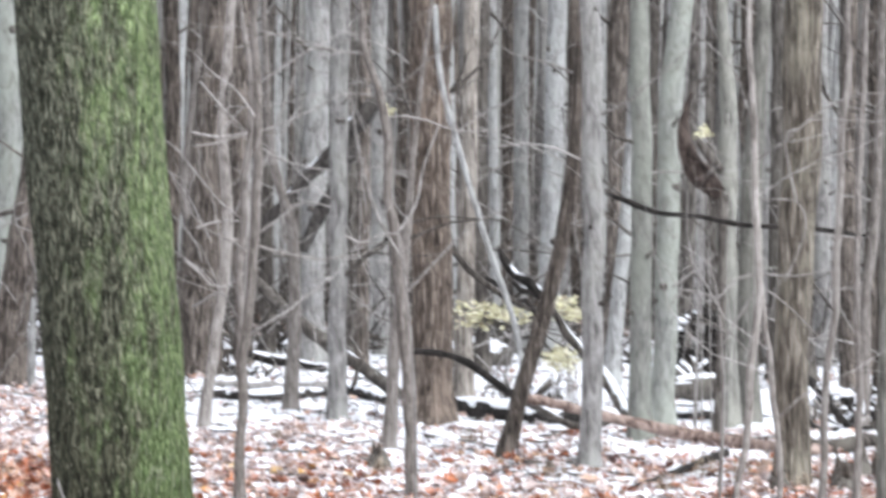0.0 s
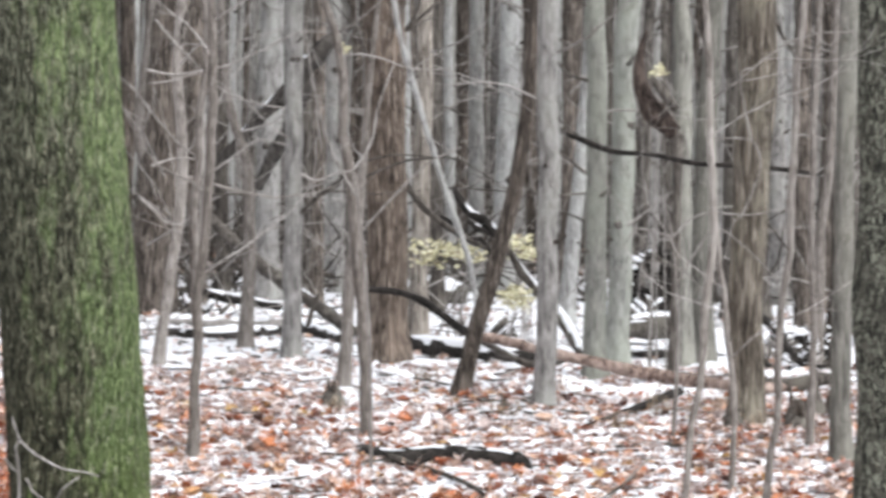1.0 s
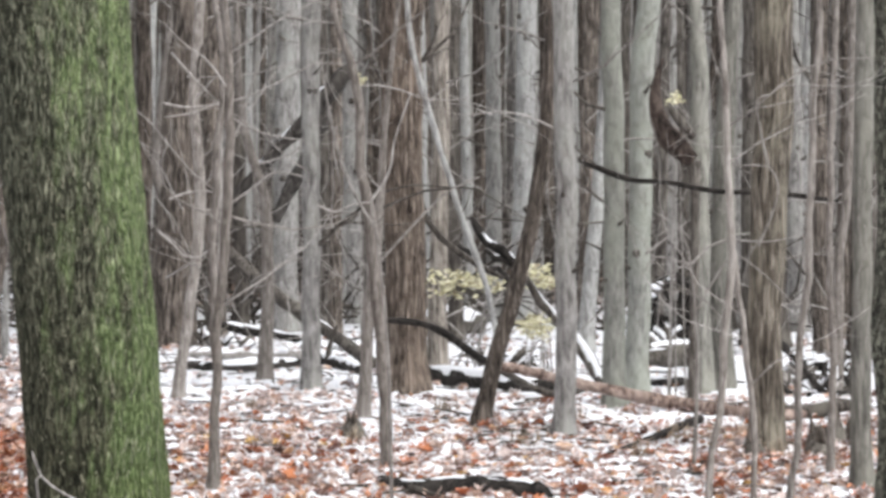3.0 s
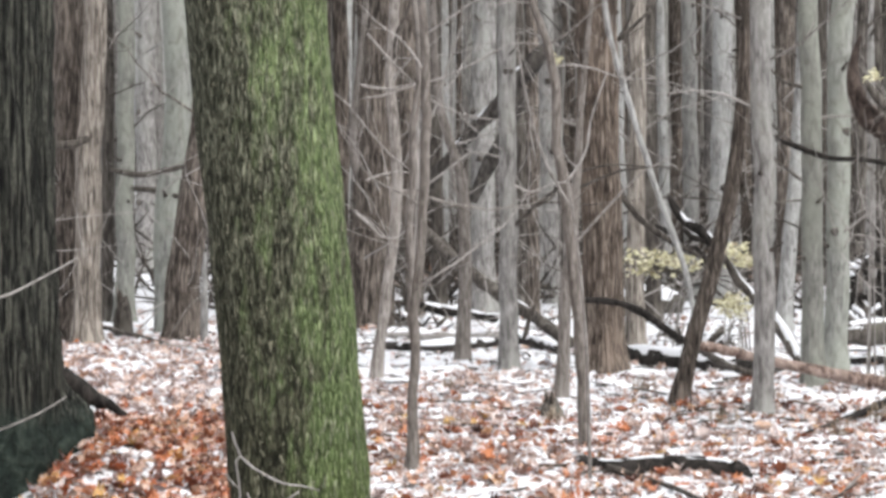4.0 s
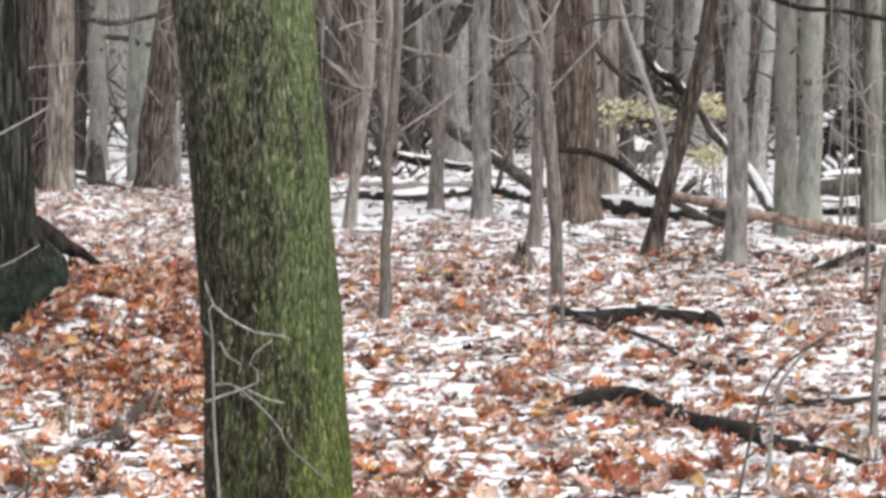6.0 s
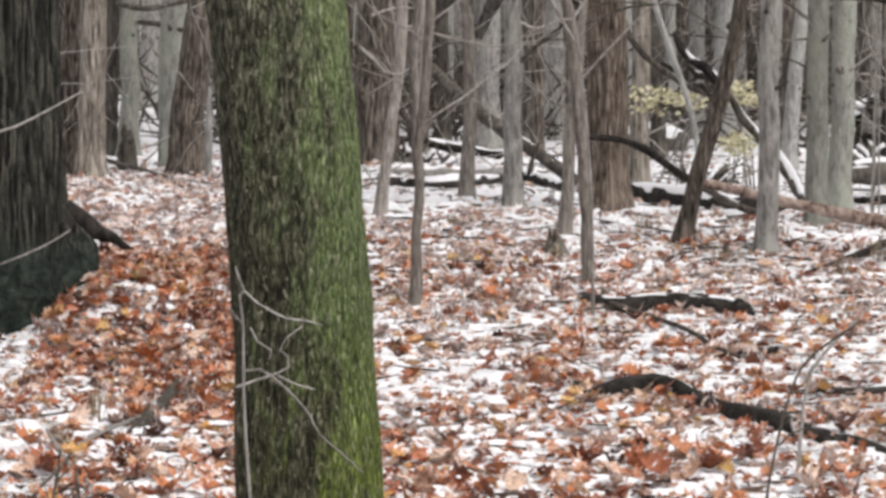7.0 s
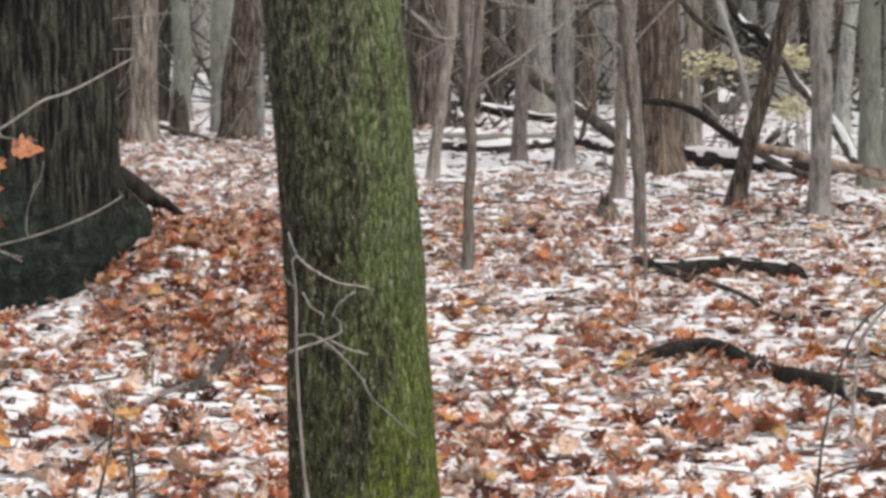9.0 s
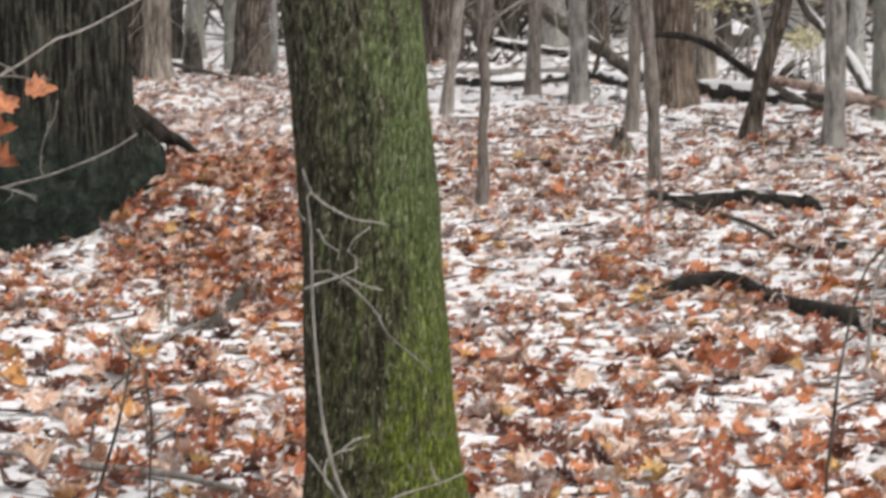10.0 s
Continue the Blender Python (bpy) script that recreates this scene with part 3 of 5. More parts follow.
def stump(path, height, label=""):
    x, y, z, r = path[0]
    thing = new("stump")
    thing.location = (x, y, hill(x, y))
    tagged(thing, label, "stump")
    rng = random.Random(int(x * 1000))
    s = Shell()
    s.tube([(0, 0, -0.04), (0, 0, 0.03), (0.01, 0, height * 0.6), (0.02, 0, height * 0.85), (0.035, 0, height)], [r * 1.3, r * 1.05, r * 0.85, r * 0.5, r * 0.12], 12, 0.5, 3)
    part("wood", s, BARK_DARK, thing)
    for k in range(5):
        s = Shell()
        a = rng.uniform(0, 6.28)
        s.tube([(math.cos(a) * r * 0.4, math.sin(a) * r * 0.4, height * 0.6), (math.cos(a) * r * 0.5, math.sin(a) * r * 0.5, height + rng.uniform(0.02, 0.08))], [r * 0.22, r * 0.05], 5)
        part("splinter", s, BARK_BROWN, thing)
    return thing


def bent_snag(path):
    """A trunk that broke and hangs bent over on its stem."""
    x0, y0, z0, _ = path[-1]
    thing = new("broken_tree")
    thing.location = (x0, y0, 0)
    tagged(thing, "broken reddish-brown snag bent over on its dark stem", "tree")
    line = smooth_line([(x - x0, y - y0, z, r) for x, y, z, r in path[:6]], 0.05)
    s = Shell()
    s.tube([p[:3] for p in line], [p[3] for p in line], 14, 0.22, 8)
    part("trunk", s, WOOD_SNAG, thing)
    line = smooth_line([(x - x0, y - y0, z, r) for x, y, z, r in path[5:]] + [(0, 0, -0.1, path[-1][3])], 0.05)
    s = Shell()
    s.tube([p[:3] for p in line], [p[3] for p in line], 12, 0.3, 9)
    part("stem", s, BARK_DARK, thing)
    return thing


def root_mass(path):
    """An upturned root plate: a dark knot of roots with snow caught in it."""
    x, y, z, r = path[0]
    thing = new("root_plate")
    thing.location = (x, y, 0)
    tagged(thing, "upturned dark root plate with lumps of snow", "root plate")
    rng = random.Random(int(abs(x) * 100))
    for k in range(22):
        s = Shell()
        a, b = rng.uniform(0, 6.28), rng.uniform(0, 6.28)
        p = Vector((math.cos(a) * r * 0.7, rng.uniform(-0.15, 0.15), max(z + math.sin(a) * r * 0.9, 0.02)))
        q = Vector((math.cos(b) * r * 1.1, rng.uniform(-0.25, 0.25), max(z + math.sin(b) * r * 1.1, 0.0)))
        m = (p + q) / 2 + Vector((rng.uniform(-1, 1), rng.uniform(-1, 1), rng.uniform(-1, 1))) * r * 0.4
        pts = smooth_line([p, m, q], 0.05)
        s.tube(pts, [r * (0.14 - 0.1 * i / len(pts)) for i in range(len(pts))], 7, 0.4, k)
        part("root", s, WOOD_BLACK, thing)
    for k in range(9):
        s = Shell()
        a = rng.uniform(0, 6.28)
        c = Vector((math.cos(a) * r * 0.8, -0.12, max(z + math.sin(a) * r * 0.9, 0.02)))
        e = rng.uniform(0.03, 0.07)
        s.tube([c + Vector((-e, 0, 0)), c + Vector((-e * 0.5, 0, 0.01)), c + Vector((e * 0.5, 0, 0.012)), c + Vector((e, 0, 0))], [0.004, e * 0.4, e * 0.45, 0.004], 8, 0.3, k)
        part("snow", s, SNOW, thing, "lump of white snow")
    return thing


def dead_brush(path, count, seed):
    """A heap of dark dead sticks with snow caught on it."""
    x, y, z, r = path[0]
    rng = random.Random(seed)
    thing = new("brush_heap")
    thing.location = (x, y, 0)
    tagged(thing, "heap of dark dead sticks and brush holding snow", "brush heap")
    for k in range(count):
        s = Shell()
        a = Vector((rng.uniform(-1, 1) * r, rng.uniform(-0.4, 0.4), rng.uniform(0, 0.3) * z))
        w = Vector((rng.uniform(-1, 1), rng.uniform(-0.4, 0.4), rng.uniform(-0.1, 1.0))).normalized() * rng.uniform(0.5, 1.3) * r
        m = a + w * 0.5 + Vector((rng.uniform(-1, 1), rng.uniform(-1, 1), rng.uniform(-1, 1))) * r * 0.12
        pts = smooth_line([a, m, a + w], 0.06)
        e = rng.uniform(0.006, 0.03)
        s.tube(pts, [e * (1 - 0.6 * i / len(pts)) for i in range(len(pts))], 7, 0.3, k)
        part("stick", s, rng.choice((WOOD_BLACK, BARK_DARK, BARK_DARK, BARK_TWIG)), thing)
        if k % 4 == 0:
            s = Shell()
            s.tube([Vector(p) + Vector((0, 0, e * 0.7)) for p in pts[:max(3, len(pts) * 2 // 3)]], [e * 0.8] * max(3, len(pts[:max(3, len(pts) * 2 // 3)])), 7, 0.5, k)
            part("snow", s, SNOW, thing, "strip of white snow")
    return thing


def leaf_outline(kind):
    """Half the outline of a dry leaf, 1 long, round its midrib: lobed oak, broad maple or plain oval."""
    if kind == 0:
        return [(0.0, 0.015), (0.10, 0.13), (0.19, 0.10), (0.32, 0.38), (0.42, 0.19), (0.60, 0.45), (0.70, 0.20), (0.85, 0.27), (1.0, 0.0)]
    if kind == 1:
        return [(0.0, 0.02), (0.06, 0.30), (0.18, 0.26), (0.30, 0.56), (0.42, 0.36), (0.56, 0.52), (0.66, 0.22), (0.82, 0.20), (1.0, 0.0)]
    return [(0.0, 0.015), (0.08, 0.10), (0.20, 0.21), (0.35, 0.29), (0.50, 0.32), (0.65, 0.30), (0.80, 0.22), (0.92, 0.10), (1.0, 0.0)]


def leaf_arrays(rng, curl, kind=0):
    """Corners and faces of one curled leaf, along x, about 1 long."""
    half = leaf_outline(kind)
    v, f = [], []
    for x, w in half:
        v.append((x - 0.5, 0, 0))
    n = len(half)
    for sgn in (1, -1):
        b = len(v)
        for x, w in half:
            v.append((x - 0.5, sgn * w, 0))
        for i in range(n - 1):
            q = (i, i + 1, b + i + 1, b + i)
            f.append(q if sgn > 0 else q[::-1])
    v = np.array(v)
    c1, c2, tw = rng.uniform(-0.2, 1.0) * curl, rng.uniform(-0.5, 1.0) * curl, rng.uniform(-0.6, 0.6) * curl
    v[:, 2] = c1 * np.abs(v[:, 1]) * 1.3 + c2 * v[:, 0] ** 2 * 1.4 + tw * v[:, 0] * v[:, 1] * 2
    return v, f


def beech_shrub(path, count, seed):
    """Thin stems that keep their pale yellow leaves; each clump floats on its own twigs from the ground up."""
    x, y, z, r = path[0]
    rng = random.Random(seed)
    thing = new("beech_shrub")
    thing.location = (x, y, 0)
    tagged(thing, "young beech shrub keeping pale yellow leaves in winter", "shrub")
    tips = []
    for k in range(5):
        s = Shell()
        a = Vector((rng.uniform(-0.1, 0.1), rng.uniform(-0.1, 0.1), -0.03))
        e = Vector((rng.uniform(-1, 1) * r, rng.uniform(-0.3, 0.3), z + rng.uniform(-0.05, 0.08)))
        m = (a + e) / 2 + Vector((0, 0, 0.1))
        pts = smooth_line([a, m, e], 0.1)
        s.tube(pts, [0.007 - 0.005 * i / len(pts) for i in range(len(pts))], 5)
        part("stem", s, BARK_TWIG, thing)
        tips += [Vector(p) for p in pts[len(pts) // 2:]]
    s = Shell()
    for k in range(count):
        v, f = leaf_arrays(rng, 0.5)
        size = rng.uniform(0.03, 0.058)
        m = Euler((rng.uniform(0.2, 1.2), rng.uniform(-0.6, 0.6), rng.uniform(-0.8, 0.8))).to_matrix()
        c = Vector((rng.triangular(-1, 1, 0) * r, rng.uniform(-0.3, 0.3), z + rng.triangular(-1, 1, 0) * min(r * 0.8, 0.11)))
        b = len(s.v)
        s.v += [m @ Vector(p) * size + c for p in v]
        s.f += [tuple(b + i for i in q) for q in f]
    part("leaves", s, LEAF_YELLOW, thing, "thin pale yellow leaves")
    return thing


def grass_tuft(path):
    """A tuft of dry bent blades."""
    x, y, z, r = path[0]
    counter[0] += 1
    rng = random.Random(counter[0] * 11)
    s = Shell()
    for k in range(46):
        a, h = rng.uniform(0, 6.28), rng.uniform(0.05, 0.15)
        c = Vector((rng.gauss(0, 0.5) * r, rng.gauss(0, 0.5) * r, 0))
        out = Vector((math.cos(a), math.sin(a), 0))
        w = Vector((-out.y, out.x, 0)) * 0.002
        mid, tip = c + out * h * 0.25 + Vector((0, 0, h * 0.75)), c + out * h * 0.8 + Vector((0, 0, h * rng.uniform(0.5, 1)))
        b = len(s.v)
        s.v += [c - w, c + w, mid + w, mid - w, tip]
        s.f += [(b, b + 1, b + 2, b + 3), (b + 3, b + 2, b + 4)]
    ob = finish("grass_tuft", s, GRASS)
    ob.location = (x, y, hill(x, y))
    return tagged(ob, "small tuft of dry tan grass in leaf litter", "grass", "grass tufts", "stuff")


def bare_shrub():
    thing = new("bare_shrub")
    return tagged(thing, "bare grey shrub with long thin crooked twigs", "shrub")


def shrub_stem(thing, pts, r):
    line = smooth_line(pts, 0.02)
    s = Shell()
    s.tube(line, [r * (1 - 0.5 * i / len(line)) for i in range(len(line))], 7, 0.15, len(pts))
    part("branch", s, BARK_TWIG, thing)


def near_twig(path, leafy, material=BARK_TWIG):
    """A bare twig near the camera, with a stem that comes up from the ground; some keep a few orange leaves."""
    counter[0] += 1
    rng = random.Random(counter[0] * 3)
    x0, y0, _, _ = path[0]
    thing = new("sapling")
    thing.location = (x0, y0, 0)
    tagged(thing, "thin grey sapling twig with a few orange oak leaves" if leafy else "thin bare twig rising from leaf litter", "sapling")
    pts = [(x - x0, y - y0, z, r) for x, y, z, r in path]
    if pts[0][2] > 0.05:
        pts = [(pts[0][0] - 0.15, pts[0][1], -0.03, pts[0][3] * 1.3), (pts[0][0] - 0.12, pts[0][1], pts[0][2] * 0.6, pts[0][3] * 1.2)] + pts
    line = smooth_line(pts, 0.03)
    s = Shell()
    s.tube([p[:3] for p in line], [p[3] * 0.75 for p in line], 7, 0.2, counter[0])
    part("stem", s, material, thing)
    for k in range(3):
        p = line[rng.randint(len(line) // 2, len(line) - 2)]
        branch("branch", thing, material, rng, p[:3], (rng.uniform(-0.3, 1), rng.uniform(-0.6, 0.6), rng.uniform(-0.2, 0.8)), rng.uniform(0.06, 0.2), p[3] * 0.6, 1, 1)
    if leafy:
        for du, dz, turn in ((0.10, -0.035, 0.2), (0.02, -0.06, 2.6), (0.01, -0.13, 1.2), (0.005, -0.2, 0.5), (-0.03, -0.05, 3.4)):
            v, f = leaf_arrays(rng, 0.9, 1)
            s = Shell()
            m = Euler((radians(38), rng.uniform(-0.3, 0.3), turn * 0.3)).to_matrix()
            start = Vector((path[1][0] - x0 + du, path[1][1] - y0 - 0.05, path[1][2] + dz))
            s.v = [m @ Vector(p) * 0.075 + start for p in v]
            s.f = f
            part("leaf", s, LEAF_ORANGE, thing, "hanging orange oak leaf")
    return thing


# nearest trees
tree("moss", 8.753, [(-0.364, 0, 0.222), (-0.368, 0.136, 0.194), (-0.384, 0.469, 0.176), (-0.393, 0.765, 0.169), (-0.415, 1.065, 0.168), (-0.437, 1.331, 0.169), (-0.466, 1.645, 0.17), (-0.493, 1.954, 0.172), (-0.51, 2.128, 0.172)], limbs=2, seed=1)
oak = tree("oak", 16.261, [(-2.24, 0, 0.375), (-2.232, 0.111, 0.41), (-2.225, 0.312, 0.43), (-2.22, 0.613, 0.428), (-2.22, 1.057, 0.405), (-2.22, 1.715, 0.397), (-2.22, 2.214, 0.395), (-2.22, 2.538, 0.393)], limbs=3, seed=2)
tree("mottled", 12.959, [(2.303, 0, 0.164), (2.296, 0.143, 0.14), (2.29, 0.503, 0.128), (2.282, 1.303, 0.125), (2.273, 2.099, 0.122)], limbs=2, seed=3)
tree("olive", 17.838, [(2.93, 0, 0.064), (2.918, 0.127, 0.054), (2.912, 0.898, 0.05), (2.918, 1.858, 0.05), (2.924, 2.515, 0.048)], limbs=2, seed=4)

# brown and tan trunks
tree("tan", 20.049, [(2.745, 0, 0.1), (2.745, 0.186, 0.092), (2.752, 1.113, 0.098), (2.779, 2.038, 0.108), (2.789, 2.622, 0.108)], limbs=2, seed=5, twigs=2)
tree("rufous", 25.028, [(0.949, 0, 0.177), (0.948, 0.209, 0.146), (0.948, 0.98, 0.135), (0.923, 1.942, 0.142), (0.907, 2.863, 0.142)], limbs=2, seed=6, twigs=5)
tree("brown", 29.117, [(-2.24, 0, 0.155), (-2.225, 0.48, 0.132), (-2.125, 1.15, 0.13), (-2.03, 1.73, 0.13), (-1.93, 2.66, 0.128), (-1.9, 3.061, 0.125)], limbs=1, seed=7)
tree("brown", 30.971, [(-0.792, 0, 0.167), (-0.773, 0.344, 0.181), (-0.743, 1.059, 0.167), (-0.685, 2.249, 0.157), (-0.637, 3.151, 0.143)], limbs=2, seed=8, twigs=2)
tree("brown", 29.276, [(-3.148, 0, 0.158), (-3.155, 0.415, 0.122), (-3.151, 1.542, 0.113), (-3.147, 2.665, 0.108), (-3.146, 3.069, 0.104)], limbs=1, seed=9, twigs=1)
tree("shaggy", 28.9, [(-2.97, 0, 0.125), (-2.965, 0.408, 0.108), (-2.945, 1.315, 0.1), (-2.88, 2.671, 0.09), (-2.86, 3.077, 0.085)], limbs=1, seed=10, twigs=1)
tree("grey", 43.5, [(-3.767, 0, 0.15), (-3.767, 0.4, 0.125), (-3.747, 1.8, 0.115), (-3.717, 3.6, 0.11)], limbs=1, seed=110)
tree("shaggy", 27.757, [(1.3, 0, 0.081), (1.291, 0.394, 0.073), (1.315, 1.334, 0.064), (1.329, 2.996, 0.06)], limbs=1, seed=11, twigs=3)
tree("brown", 22.218, [(1.288, 0, 0.066), (1.328, 0.165, 0.052), (1.441, 0.576, 0.051), (1.519, 0.85, 0.051), (1.647, 1.431, 0.048), (1.733, 2.421, 0.044), (1.753, 2.727, 0.041)], limbs=1, seed=12, twigs=3)

# grey young maples
tree("grey", 25.146, [(0.314, 0, 0.085), (0.31, 0.202, 0.066), (0.306, 0.977, 0.062), (0.309, 1.943, 0.06), (0.309, 2.869, 0.058)], limbs=1, seed=13, twigs=4)
tree("grey", 21.331, [(1.73, 0, 0.079), (1.736, 0.158, 0.062), (1.746, 1.079, 0.062), (1.727, 2.063, 0.061), (1.709, 2.684, 0.059)], limbs=1, seed=14, twigs=4)
tree("green", 23.696, [(2.257, 0, 0.087), (2.256, 0.285, 0.073), (2.253, 1.38, 0.069), (2.228, 2.108, 0.069), (2.212, 2.799, 0.062)], limbs=1, seed=15, twigs=2)
tree("green", 24.796, [(2.507, 0, 0.099), (2.51, 0.222, 0.084), (2.533, 1.368, 0.08), (2.538, 2.13, 0.084), (2.611, 2.852, 0.076)], limbs=1, seed=16, twigs=2)
tree("olive", 24.969, [(2.978, 0, 0.092), (2.977, 0.212, 0.077), (2.958, 1.174, 0.069), (2.954, 2.133, 0.061), (2.906, 2.86, 0.038)], limbs=1, seed=17, twigs=4)
tree("olive", 25.264, [(3.146, 0, 0.093), (3.145, 0.195, 0.082), (3.149, 1.168, 0.082), (3.176, 2.139, 0.07), (3.235, 2.875, 0.047)], limbs=1, seed=18, twigs=4)
tree("slim", 26.257, [(-0.016, 0, 0.061), (0, 0.3, 0.05), (0.016, 0.866, 0.044), (-0.016, 1.311, 0.04), (-0.089, 1.553, 0.036), (-0.17, 1.876, 0.032), (-0.198, 2.238, 0.024)], limbs=1, seed=19, twigs=3)
tree("slim", 24.233, [(-0.586, 0, 0.048), (-0.56, 0.254, 0.039), (-0.508, 0.553, 0.037), (-0.47, 0.889, 0.037), (-0.429, 1.374, 0.037), (-0.447, 1.635, 0.037), (-0.477, 1.97, 0.035), (-0.447, 2.49, 0.034), (-0.424, 2.825, 0.03)], limbs=1, seed=20, twigs=4)
tree("grey", 33.597, [(0.197, 0, 0.14), (0.176, 0.337, 0.119), (0.176, 1.526, 0.109), (0.217, 3.279, 0.103)], limbs=1, seed=21)
tree("green", 30.442, [(-2.42, 0, 0.136), (-2.465, 0.46, 0.122), (-2.455, 0.929, 0.112), (-2.368, 1.771, 0.112), (-2.394, 2.706, 0.103), (-2.411, 3.126, 0.098)], limbs=1, seed=22)
tree("green", 31.894, [(-2.948, 0, 0.108), (-2.946, 0.403, 0.083), (-2.933, 1.532, 0.079), (-2.908, 3.196, 0.074)], limbs=1, seed=23)
tree("pale", 46.819, [(-4.065, 0, 0.137), (-4.064, 0.397, 0.115), (-4.045, 1.837, 0.108), (-4.011, 3.92, 0.108)], limbs=1, seed=24)
tree("pale", 29.848, [(2.612, 0, 0.073), (2.629, 0.391, 0.064), (2.7, 1.31, 0.06), (2.761, 2.227, 0.055), (2.786, 3.097, 0.051)], limbs=1, seed=25)
tree("brown", 32.086, [(2.797, 0, 0.084), (2.805, 0.791, 0.079), (2.83, 2.271, 0.074), (2.847, 3.205, 0.069)], limbs=1, seed=26)
tree("dark", 33.597, [(0.528, 0, 0.062), (0.528, 0.492, 0.052), (0.517, 1.784, 0.052), (0.495, 3.279, 0.047)], limbs=1, seed=27)
tree("dark", 32.086, [(3.43, 0, 0.064), (3.447, 0.692, 0.054), (3.474, 1.531, 0.054), (3.489, 2.763, 0.049), (3.497, 3.205, 0.044)], limbs=1, seed=28)

# saplings in front of the snow
tree("sapling", 17.661, [(-0.262, 0, 0.035), (-0.248, 0.251, 0.026), (-0.237, 0.633, 0.024), (-0.218, 0.987, 0.024), (-0.196, 1.177, 0.024), (-0.185, 1.585, 0.024), (-0.171, 1.91, 0.024), (-0.174, 2.1, 0.022), (-0.195, 2.263, 0.02), (-0.206, 2.506, 0.018)], seed=30, twigs=6)
tree("sapling", 18.019, [(-0.261, 0, 0.019), (-0.25, 0.334, 0.018), (-0.255, 0.723, 0.018), (-0.266, 1.168, 0.019), (-0.255, 1.445, 0.021), (-0.227, 1.777, 0.019), (-0.216, 2.109, 0.017), (-0.26, 2.441, 0.014)], seed=37, twigs=4)
tree("sapling", 32.976, [(-0.731, 0, 0.041), (-0.832, 0.767, 0.043), (-1.004, 1.528, 0.043), (-0.932, 2.187, 0.036), (-0.856, 2.794, 0.03), (-0.82, 3.248, 0.025)], seed=38, twigs=3)
tree("sapling", 19.048, [(0.629, 0, 0.032), (0.617, 0.259, 0.029), (0.593, 0.67, 0.032), (0.569, 1.052, 0.035), (0.545, 1.345, 0.032), (0.492, 1.58, 0.026), (0.471, 1.872, 0.025), (0.433, 2.106, 0.022), (0.354, 2.398, 0.018)], seed=31, twigs=5)
tree("slim", 22.594, [(0.589, 0, 0.049), (0.606, 0.314, 0.04), (0.637, 0.697, 0.038), (0.668, 1.045, 0.033), (0.702, 1.428, 0.026), (0.716, 1.74, 0.021), (0.771, 2.226, 0.017)], seed=32, twigs=4)
tree("sapling", 12.818, [(1.528, 0, 0.014), (1.537, 0.199, 0.013), (1.548, 0.397, 0.013), (1.573, 0.595, 0.013), (1.611, 0.991, 0.014), (1.634, 1.267, 0.014), (1.616, 1.603, 0.013), (1.599, 1.977, 0.012), (1.582, 2.271, 0.01)], seed=33, twigs=6)
tree("sapling", 13.816, [(1.958, 0, 0.016), (1.978, 0.235, 0.016), (1.994, 0.428, 0.015), (2.022, 0.854, 0.015), (2.053, 1.408, 0.015), (2.076, 1.917, 0.014), (2.087, 2.32, 0.012)], seed=34, twigs=2)
tree("slim", 25.146, [(3.929, 0, 0.046), (3.94, 0.822, 0.037), (3.999, 1.364, 0.035), (4.026, 2.136, 0.033), (4.038, 2.869, 0.031)], seed=39, twigs=2)
tree("sapling", 16.361, [(2.181, 0, 0.015), (2.185, 0.304, 0.014), (2.158, 0.607, 0.014), (2.116, 1.01, 0.013), (2.085, 1.262, 0.01)], seed=35, twigs=6)
tree("sapling", 18.649, [(2.887, 0, 0.022), (2.89, 0.576, 0.019), (2.874, 1.438, 0.017), (2.909, 2.554, 0.014)], seed=36, twigs=2)

# more pale stems deeper in the wood
tree("pale", 37.089, [(2.079, 0, 0.071), (2.059, 0.343, 0.057), (2.013, 1.798, 0.052), (1.972, 3.448, 0.05)], limbs=1, seed=40)
tree("pale", 35.847, [(2.23, 0, 0.103), (2.226, 0.331, 0.083), (2.214, 1.793, 0.076), (2.204, 3.388, 0.073)], limbs=1, seed=41)
tree("pale", 35.257, [(2.454, 0, 0.129), (2.464, 0.326, 0.103), (2.486, 1.791, 0.095), (2.504, 3.359, 0.091)], limbs=1, seed=42)
tree("grey", 38.42, [(2.846, 0, 0.111), (2.829, 0.355, 0.089), (2.789, 1.803, 0.082), (2.754, 3.512, 0.078)], limbs=1, seed=43)
tree("dark", 39.122, [(2.012, 0, 0.09), (2.011, 0.362, 0.072), (2.009, 1.806, 0.066), (2.006, 3.546, 0.064)], limbs=1, seed=44)
tree("pale", 36.458, [(0.735, 0, 0.091), (0.75, 0.337, 0.073), (0.784, 1.795, 0.067), (0.812, 3.417, 0.064)], limbs=1, seed=45)
tree("grey", 35.257, [(0.858, 0, 0.102), (0.847, 0.326, 0.081), (0.821, 1.791, 0.075), (0.798, 3.359, 0.072)], limbs=1, seed=46)
tree("pale", 36.458, [(-0.219, 0, 0.091), (-0.215, 0.337, 0.073), (-0.206, 1.795, 0.067), (-0.199, 3.417, 0.064)], limbs=1, seed=47)
tree("grey", 37.089, [(-0.537, 0, 0.107), (-0.518, 0.343, 0.086), (-0.473, 1.798, 0.079), (-0.435, 3.448, 0.075)], limbs=1, seed=48)
tree("pale", 37.743, [(3.173, 0, 0.087), (3.165, 0.349, 0.07), (3.143, 1.8, 0.064), (3.123, 3.48, 0.061)], limbs=1, seed=49)
